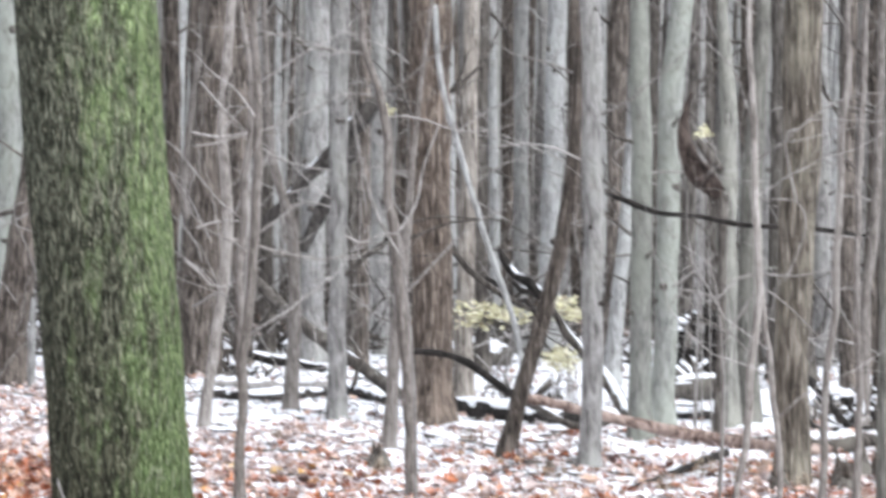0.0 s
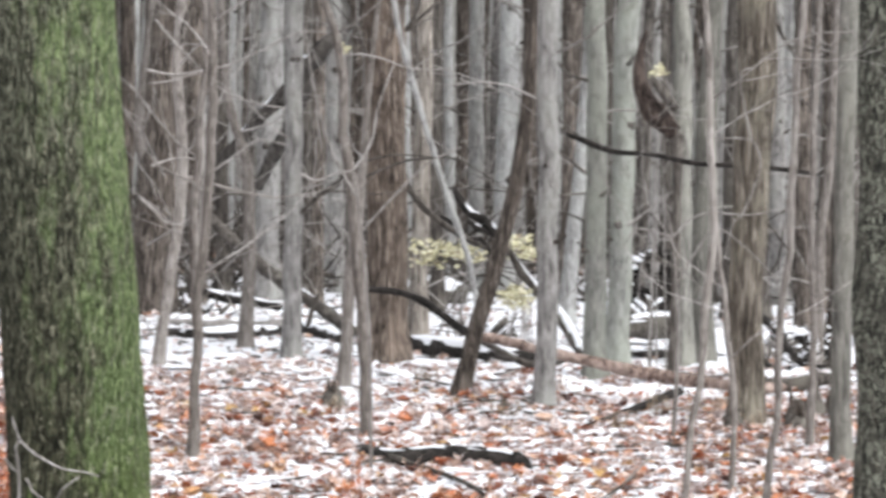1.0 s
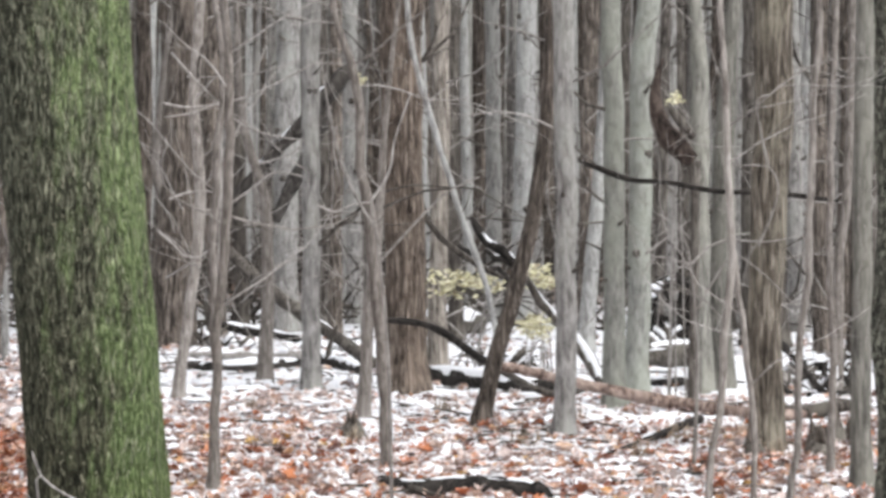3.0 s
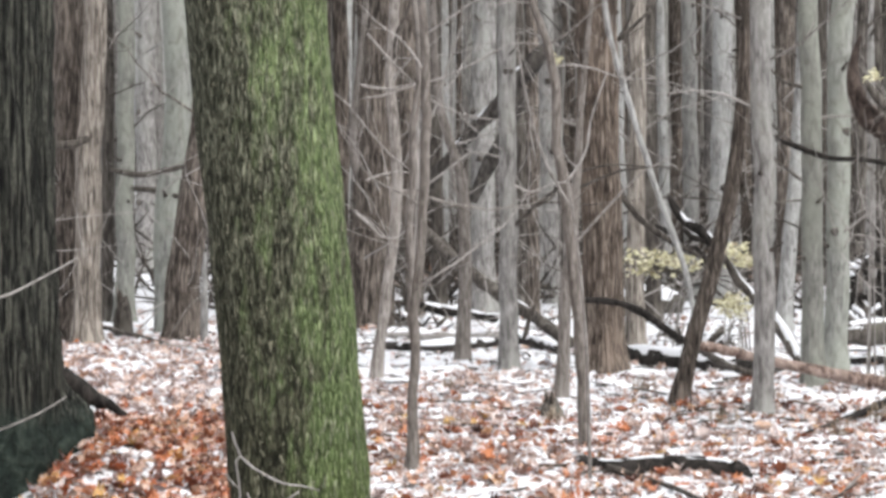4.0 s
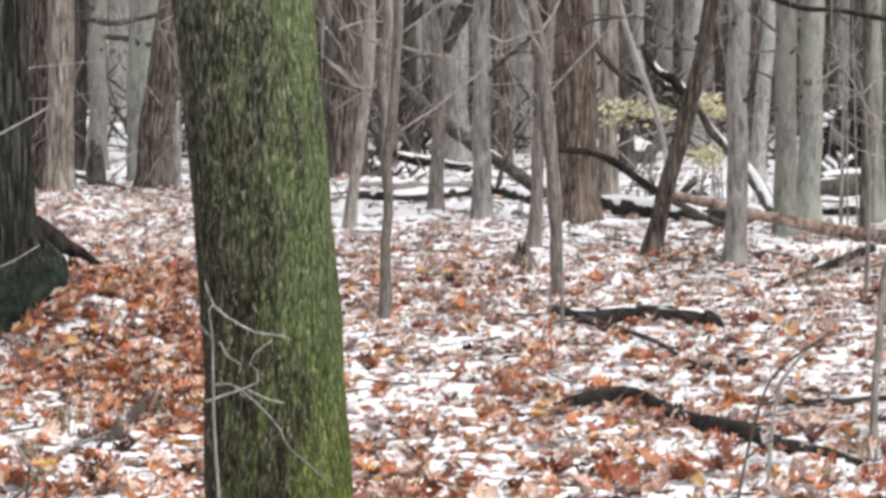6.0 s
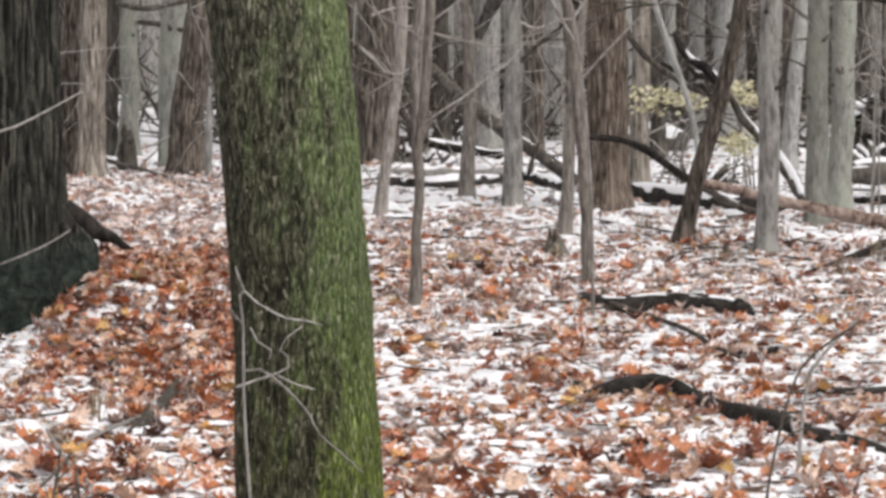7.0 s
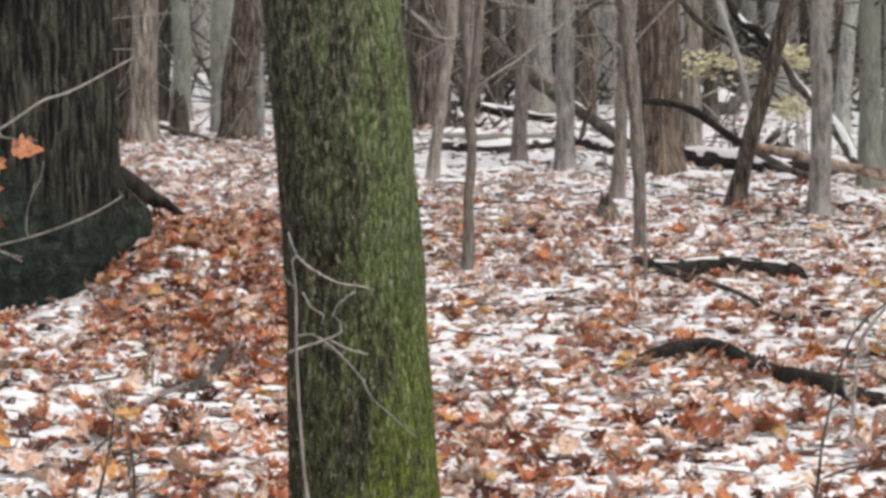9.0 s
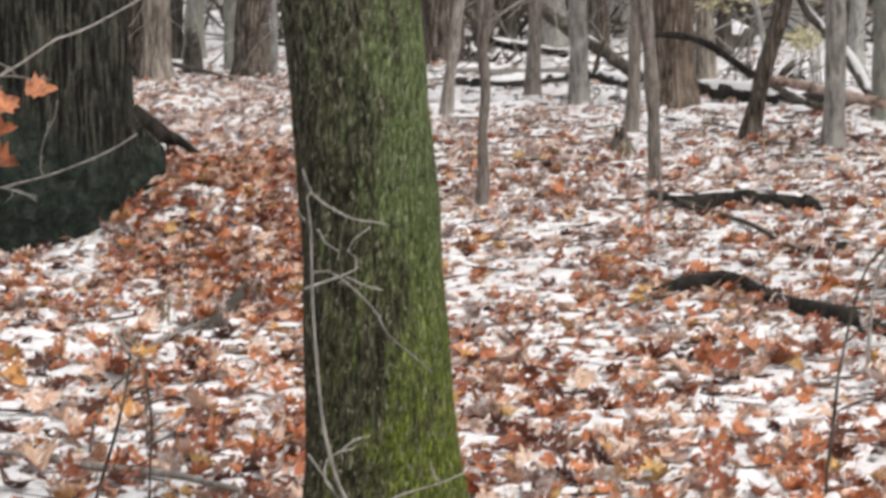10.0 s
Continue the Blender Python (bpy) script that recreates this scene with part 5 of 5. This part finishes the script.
shrub_stem(shrub, [(2.22, 19, -0.052), (2.241, 19, 0.537), (2.204, 19, 1.067), (2.142, 19, 1.272)], 0.012)
shrub_stem(shrub, [(1.967, 19, 1.123), (2.084, 19, 1.212), (2.2, 19, 1.302)], 0.007)
shrub_stem(shrub, [(2.204, 19, 1.067), (2.026, 19, 1.109), (1.968, 19, 1.035)], 0.007)
shrub_stem(shrub, [(2.204, 19, 1.067), (2.35, 19, 1.186), (2.616, 19, 1.189), (2.763, 19, 1.22)], 0.007)
shrub_stem(shrub, [(2.237, 19, 0.832), (2.41, 19, 1.099), (2.559, 19, 1.041), (2.769, 19, 0.837)], 0.007)
shrub_stem(shrub, [(2.557, 19, 1.159), (2.656, 19, 1.425), (2.61, 19, 1.571), (2.417, 19, 1.583)], 0.007)
shrub_stem(shrub, [(2.61, 19, 1.571), (2.546, 19, 1.893), (2.604, 19, 1.953)], 0.007)
shrub = bare_shrub()
shrub_stem(shrub, [(-0.412, 8.45, 0.112), (-0.45, 8.45, 0.192), (-0.463, 8.45, 0.219), (-0.482, 8.45, 0.286), (-0.5, 8.45, 0.379), (-0.511, 8.45, 0.512), (-0.518, 8.45, 0.644), (-0.519, 8.45, 0.723), (-0.52, 8.45, 0.828), (-0.525, 8.45, 0.868), (-0.528, 8.45, 0.894), (-0.518, 8.45, 0.907)], 0.005)
shrub_stem(shrub, [(-0.518, 8.45, 0.907), (-0.531, 8.45, 0.94), (-0.537, 8.45, 0.962)], 0.003)
shrub_stem(shrub, [(-0.518, 8.45, 0.907), (-0.486, 8.45, 0.878), (-0.421, 8.45, 0.843), (-0.375, 8.45, 0.837), (-0.336, 8.45, 0.826)], 0.003)
shrub_stem(shrub, [(-0.552, 8.45, 0.865), (-0.539, 8.45, 0.847), (-0.523, 8.45, 0.833)], 0.003)
shrub_stem(shrub, [(-0.503, 8.45, 0.821), (-0.487, 8.45, 0.788), (-0.455, 8.45, 0.768), (-0.459, 8.45, 0.746)], 0.003)
shrub_stem(shrub, [(-0.517, 8.45, 0.72), (-0.482, 8.45, 0.723), (-0.456, 8.45, 0.709), (-0.404, 8.45, 0.663), (-0.365, 8.45, 0.616), (-0.346, 8.45, 0.576), (-0.301, 8.45, 0.536), (-0.242, 8.45, 0.483)], 0.003)
shrub_stem(shrub, [(-0.538, 8.45, 0.681), (-0.495, 8.45, 0.696), (-0.456, 8.45, 0.709), (-0.414, 8.45, 0.729), (-0.418, 8.45, 0.755), (-0.435, 8.45, 0.768), (-0.422, 8.45, 0.794), (-0.382, 8.45, 0.824)], 0.003)
shrub_stem(shrub, [(-0.44, 8.45, 0.709), (-0.391, 8.45, 0.686), (-0.354, 8.45, 0.677)], 0.003)
shrub_stem(shrub, [(-0.476, 8.45, 0.206), (-0.496, 8.45, 0.232), (-0.491, 8.45, 0.279), (-0.462, 8.45, 0.299), (-0.427, 8.45, 0.305)], 0.003)
shrub_stem(shrub, [(-0.456, 8.45, 0.3), (-0.428, 8.45, 0.325), (-0.389, 8.45, 0.335)], 0.003)
shrub_stem(shrub, [(-0.534, 8.45, 0.293), (-0.496, 8.45, 0.239), (-0.463, 8.45, 0.185)], 0.003)
shrub_stem(shrub, [(-0.398, 8.45, 0.152), (-0.331, 8.45, 0.191), (-0.226, 8.45, 0.224), (-0.166, 8.45, 0.25)], 0.003)
shrub_stem(shrub, [(-0.226, 8.45, 0.224), (-0.244, 8.45, 0.247), (-0.249, 8.45, 0.273)], 0.003)
near_twig([(0.745, 9.4, -0.085, 0.005), (0.747, 9.4, 0.061, 0.006), (0.767, 9.4, 0.236, 0.006), (0.781, 9.4, 0.353, 0.005), (0.821, 9.4, 0.527, 0.005), (0.872, 9.4, 0.644, 0.004), (1.009, 9.4, 0.746, 0.004)], False, BARK_DARK)
near_twig([(-1.144, 9.2, -0.02, 0.005), (-1.118, 9.2, 0.08, 0.006), (-1.072, 9.2, 0.223, 0.006), (-1.04, 9.2, 0.352, 0.005), (-1.029, 9.2, 0.437, 0.004)], False, BARK_DARK)
near_twig([(-1.009, 9.4, -0.056, 0.004), (-1.006, 9.4, 0.09, 0.005), (-0.999, 9.4, 0.236, 0.005), (-1.011, 9.4, 0.338, 0.004)], False, BARK_DARK)

# tufts of dry grass
grass_tuft([(1.484, 12.444, 0.054, 0.067)])
grass_tuft([(0.493, 20.751, 0.051, 0.064)])
grass_tuft([(2.578, 20.751, 0.102, 0.128)])
grass_tuft([(2.776, 21.037, 0.091, 0.113)])
grass_tuft([(2.364, 20.832, 0.077, 0.096)])
grass_tuft([(1.45, 20.63, 0.063, 0.079)])
grass_tuft([(2.021, 19.68, 0.061, 0.076)])
grass_tuft([(2.78, 19.68, 0.085, 0.106)])
grass_tuft([(-0.085, 23.082, 0.057, 0.071)])
grass_tuft([(1.124, 23.082, 0.057, 0.071)])
grass_tuft([(1.901, 22.594, 0.07, 0.087)])
grass_tuft([(-1.383, 12.371, 0.038, 0.048)])
grass_tuft([(-1.363, 13.299, 0.033, 0.041)])
grass_tuft([(-1.589, 20.049, 0.049, 0.062)])
grass_tuft([(-1.047, 18.649, 0.046, 0.057)])

# dark stems between the pale ones, added to stand for dark gaps
tree("dark", 30.704, [(4.332, 0, 0.089), (4.308, 0.379, 0.071), (4.267, 1.867, 0.065), (4.289, 3.138, 0.06)], limbs=1, seed=90)
tree("brown", 29.848, [(4.556, 0, 0.086), (4.544, 0.368, 0.069), (4.52, 1.861, 0.063), (4.527, 3.097, 0.059)], limbs=1, seed=91)
tree("dark", 31.151, [(4.107, 0, 0.078), (4.106, 0.384, 0.062), (4.099, 1.87, 0.057), (4.094, 3.16, 0.053)], limbs=1, seed=92)
tree("brown", 28.649, [(4.639, 0, 0.094), (4.647, 0.353, 0.075), (4.655, 1.852, 0.069), (4.636, 3.039, 0.064)], limbs=1, seed=93)
tree("dark", 33.597, [(3.136, 0, 0.065), (3.159, 0.414, 0.052), (3.192, 1.887, 0.048), (3.156, 3.279, 0.044)], limbs=1, seed=94)
tree("dark", 32.086, [(1.67, 0, 0.08), (1.652, 0.396, 0.064), (1.623, 1.876, 0.059), (1.643, 3.205, 0.055)], limbs=1, seed=95)
tree("brown", 34.132, [(1.687, 0, 0.059), (1.68, 0.421, 0.047), (1.669, 1.891, 0.043), (1.674, 3.305, 0.04)], limbs=1, seed=96)
tree("brown", 32.086, [(0.598, 0, 0.074), (0.604, 0.396, 0.059), (0.612, 1.876, 0.054), (0.603, 3.205, 0.05)], limbs=1, seed=97)
tree("brown", 32.086, [(-1.107, 0, 0.093), (-1.089, 0.396, 0.074), (-1.06, 1.876, 0.068), (-1.081, 3.205, 0.063)], limbs=1, seed=98)
tree("brown", 32.086, [(-0.415, 0, 0.093), (-0.439, 0.396, 0.074), (-0.474, 1.876, 0.068), (-0.443, 3.205, 0.063)], limbs=1, seed=99)
tree("dark", 33.597, [(-0.217, 0, 0.078), (-0.23, 0.414, 0.062), (-0.248, 1.887, 0.057), (-0.232, 3.279, 0.053)], limbs=1, seed=100)
tree("dark", 32.086, [(-1.305, 0, 0.123), (-1.304, 0.396, 0.099), (-1.302, 1.876, 0.091), (-1.3, 3.205, 0.084)], limbs=1, seed=101)
tree("dark", 32.086, [(-3.133, 0, 0.074), (-3.12, 0.396, 0.059), (-3.098, 1.876, 0.054), (-3.108, 3.205, 0.05)], limbs=1, seed=102)


# ---- the far wood: stems and brush past counting ----
def far_wood():
    rng = random.Random(77)
    groups = [Shell(), Shell(), Shell()]
    for k in range(2600):
        y = 43 + 72 * rng.random() ** 0.8
        x = rng.uniform(-0.20, 0.24) * y
        z = hill(x, y)
        r = rng.choice((0.03, 0.04, 0.06, 0.08, 0.10)) * rng.uniform(0.8, 1.3)
        lean = rng.uniform(-0.05, 0.05)
        h = rng.uniform(6, 11)
        pts = [(x + lean * h * f + rng.uniform(-0.03, 0.03), y, z - 0.1 + h * f) for f in (0, 0.12, 0.25, 0.4, 0.6, 0.8, 1.0)]
        rng.choice(groups + groups[:1] + groups[2:]).tube(pts, [r * (1.15 - 0.9 * f) for f in (0, 0.12, 0.25, 0.4, 0.6, 0.8, 1.0)], 7)
    for i, (s, m) in enumerate(zip(groups, (BARK_GREY, BARK_PALE, BARK_BROWN))):
        tagged(finish("far_trees", s, m), "dense far wood of bare grey trunks", "trees", kind="stuff")
    s = Shell()
    for k in range(2300):
        y = 27 + 60 * rng.random()
        x = rng.uniform(-0.16, 0.21) * y
        z = hill(x, y) + rng.uniform(0, 3.0) ** 1.0 * rng.random()
        w = Vector((rng.uniform(-1, 1), rng.uniform(-0.5, 0.5), rng.uniform(-0.1, 1.2))).normalized()
        ln = rng.uniform(0.4, 1.5)
        p = Vector((x, y, z))
        pts = [p]
        for i in range(4):
            w = (w + Vector((rng.uniform(-1, 1), rng.uniform(-1, 1), rng.uniform(-1, 1))) * 0.25).normalized()
            pts.append(pts[-1] + w * ln / 4)
        r = rng.uniform(0.003, 0.008)
        s.tube(pts, [r, r * 0.9, r * 0.8, r * 0.6, r * 0.3], 4)
    low = Shell()
    for k in range(2600):
        y = 33 + 22 * rng.random()
        x = rng.uniform(-0.16, 0.21) * y
        if -0.10 < x / y < -0.07 and rng.random() < 0.75:
            continue
        w = Vector((rng.uniform(-1, 1), rng.uniform(-0.4, 0.4), rng.uniform(-0.1, 0.9))).normalized()
        p = Vector((x, y, hill(x, y) + rng.uniform(0, 0.6) * rng.random()))
        ln, r = rng.uniform(0.3, 1.4), rng.uniform(0.005, 0.022)
        m = p + w * ln * 0.5 + Vector((rng.uniform(-1, 1), rng.uniform(-1, 1), rng.uniform(-1, 1))) * ln * 0.08
        low.tube([p, m, p + w * ln], [r, r * 0.8, r * 0.3], 4)
    tagged(finish("brush", low, BARK_DARK), "low tangle of dark dead brush behind the snow", "brush", kind="stuff")
    tagged(finish("brush", s, BARK_TWIG), "tangle of fine bare grey twigs in the undergrowth", "brush", kind="stuff")


far_wood()


# ---- leaf litter ----
def leaf_density(x, y):
    n = 0.42 + 0.75 * noise.noise(Vector((x * 0.9, y * 0.45, 9.0))) + 0.75 * noise.noise(Vector((x * 3.2, y * 2.2, 2.0)))
    d = n - max(0, y - 16) * (0.008 if x < 0.3 else 0.03)
    if (-0.118 if y > 14.6 else -0.093) < x / y < -0.05 and 13.2 < y < 21:
        d += 2.2 if y > 14.4 else 1.2
    if 11.5 < y < 16:
        d += 0.1
    if x > 0.5 and y < 13.5:
        d -= 0.15 if y > 11.5 else 0.3
    if x < -0.35 and y < 11.5:
        d += 0.1
    if x > 0.12 * y and 15 < y < 22:
        d += 0.4
    if x < 0.02 * y and 17 < y < 25:
        d += 0.4
    if x < -0.045 * y and 25 <= y < 29.5:
        d += 0.5
    return 0.21 * max(d, 0.06)


def litter():
    rng = random.Random(5)
    shapes = [leaf_arrays(rng, 0.95, (0, 0, 1, 1, 2)[k % 5]) for k in range(30)]
    heaps = {"near": [[], [], 0], "far": [[], [], 0]}
    for k in range(190000):
        y = 8.6 + 25 * rng.random()
        x = rng.uniform(-0.17, 0.20) * y
        d = leaf_density(x, y)
        scrap = rng.random() < 0.42
        if y > 24.5 and (x > -0.045 * y or y > 29.5) and rng.random() > 0.25:
            continue
        if rng.random() > ((0.27 if y < 14 else 0.27 + 0.05 * min(y - 14, 4)) if scrap else d):
            continue
        v, f = shapes[rng.randrange(30)]
        size = rng.uniform(0.022, 0.05) if scrap else rng.triangular(0.045, 0.12, 0.074)
        lie = 0.2 if scrap else 0.24
        m = np.array(Euler((rng.gauss(0, lie), rng.gauss(0, lie), rng.uniform(0, 6.28))).to_matrix())
        mound = (-0.118 if y > 14.6 else -0.093) < x / y < -0.05 and 13.2 < y < 21
        heap = heaps["far" if rng.random() < (0.9 if y > 22.5 else 0.1 if mound else min(0.55, max(0.12, (y - 13) / 8))) else "near"]
        heap[0].append(v @ m.T * size + (x, y, hill(x, y) + 0.008 + rng.uniform(-0.008, 0.016)))
        heap[1] += [tuple(heap[2] + i for i in q) for q in f]
        heap[2] += len(v)
    for key, material, label in (("near", LEAF, "fallen rust-brown and orange oak leaves on thin snow"), ("far", LEAF_PALE, "pale snow-dusted fallen leaves and scraps on the snow")):
        s = Shell()
        s.v = [tuple(p) for p in np.concatenate(heaps[key][0])]
        s.f = heaps[key][1]
        tagged(finish("leaf_litter", s, material), label, "leaves", kind="stuff")
    s = Shell()
    for k in range(1000):
        y = 9 + 29 * rng.random() ** 1.2 if k < 700 else rng.uniform(20, 32)
        x = rng.uniform(-0.16 if k < 700 else -0.05, 0.19) * y
        a, ln = rng.uniform(0, 3.14), rng.uniform(0.05, 0.22) * (1 if y < 16 else 1.3)
        w = Vector((math.cos(a), math.sin(a), rng.uniform(-0.02, 0.12)))
        p = Vector((x, y, hill(x, y) + 0.02))
        e = rng.uniform(0.002, 0.006) * (1 if y < 16 else 1.6)
        s.tube([p, p + w * ln * 0.5 + Vector((rng.uniform(-1, 1), rng.uniform(-1, 1), 0)) * ln * 0.1, p + w * ln], [e, e * 0.9, e * 0.4], 5)
    tagged(finish("fallen_twigs", s, BARK_DARK), "small dark fallen twigs scattered over leaves", "twigs", kind="stuff")
    meshes = []
    for k in range(12):
        v, f = leaf_arrays(rng, 1.1, k % 2)
        me = bpy.data.meshes.new("leaf")
        me.from_pydata([tuple(p) for p in v], [], f)
        me.materials.append(LEAF_ONE)
        me.polygons.foreach_set("use_smooth", [True] * len(me.polygons))
        meshes.append(me)
    for k in range(280):
        y = rng.uniform(9.4, 12.5)
        x = rng.uniform(-0.15, 0.14) * y
        ob = new("leaf", meshes[k % 12])
        ob.parent = ground
        size = rng.uniform(0.075, 0.125)
        ob.matrix_basis = Matrix.LocRotScale((x, y, hill(x, y) + 0.025), Euler((rng.gauss(0, 0.4), rng.gauss(0, 0.4), rng.uniform(0, 6.28))), (size, size, size))


litter()


def snow_clumps():
    """Small crusts of snow that lie over and between the leaves."""
    rng = random.Random(21)
    s = Shell()
    ring = [(math.cos(a), math.sin(a)) for a in [2 * math.pi * k / 9 for k in range(9)]]
    spread = 25.0
    for k in range(46000):
        y = 8.6 + spread * rng.random()
        x = rng.uniform(-0.17, 0.20) * y
        n = 0.45 + 0.8 * noise.noise(Vector((x * 1.1, y * 0.7, 31.0))) + 0.6 * noise.noise(Vector((x * 4, y * 3, 12.0)))
        if (-0.118 if y > 14.6 else -0.093) < x / y < -0.05 and 13.2 < y < 21:
            n -= 0.7
        if y < 10.8:
            n += 0.3 if x > 0.4 else 0.15
        if rng.random() > n * (1.0 if y < 13 else 0.75):
            continue
        z = hill(x, y) + rng.uniform(0.0, 0.014)
        a, e, h = rng.uniform(0.02, 0.075) * (1 if y < 22 else 1.8), rng.uniform(0.45, 1.0), rng.uniform(0.004, 0.012)
        base = len(s.v)
        rim = [rng.uniform(0.4, 1.35) for q in ring]
        for (c, q), w in zip(ring, rim):
            s.v.append((x + c * a * w, y + q * a * e * w, z - 0.006))
        for (c, q), w in zip(ring, rim):
            s.v.append((x + c * a * w * 0.7, y + q * a * e * w * 0.7, z + h * rng.uniform(0.5, 1.1)))
        s.v.append((x, y, z + h))
        for i in range(9):
            j = (i + 1) % 9
            s.f.append((base + i, base + j, base + 9 + j, base + 9 + i))
            s.f.append((base + 9 + i, base + 9 + j, base + 18))
    tagged(finish("snow_crusts", s, SNOW), "small crusts of fresh snow lying among fallen leaves", "snow", kind="stuff")


snow_clumps()
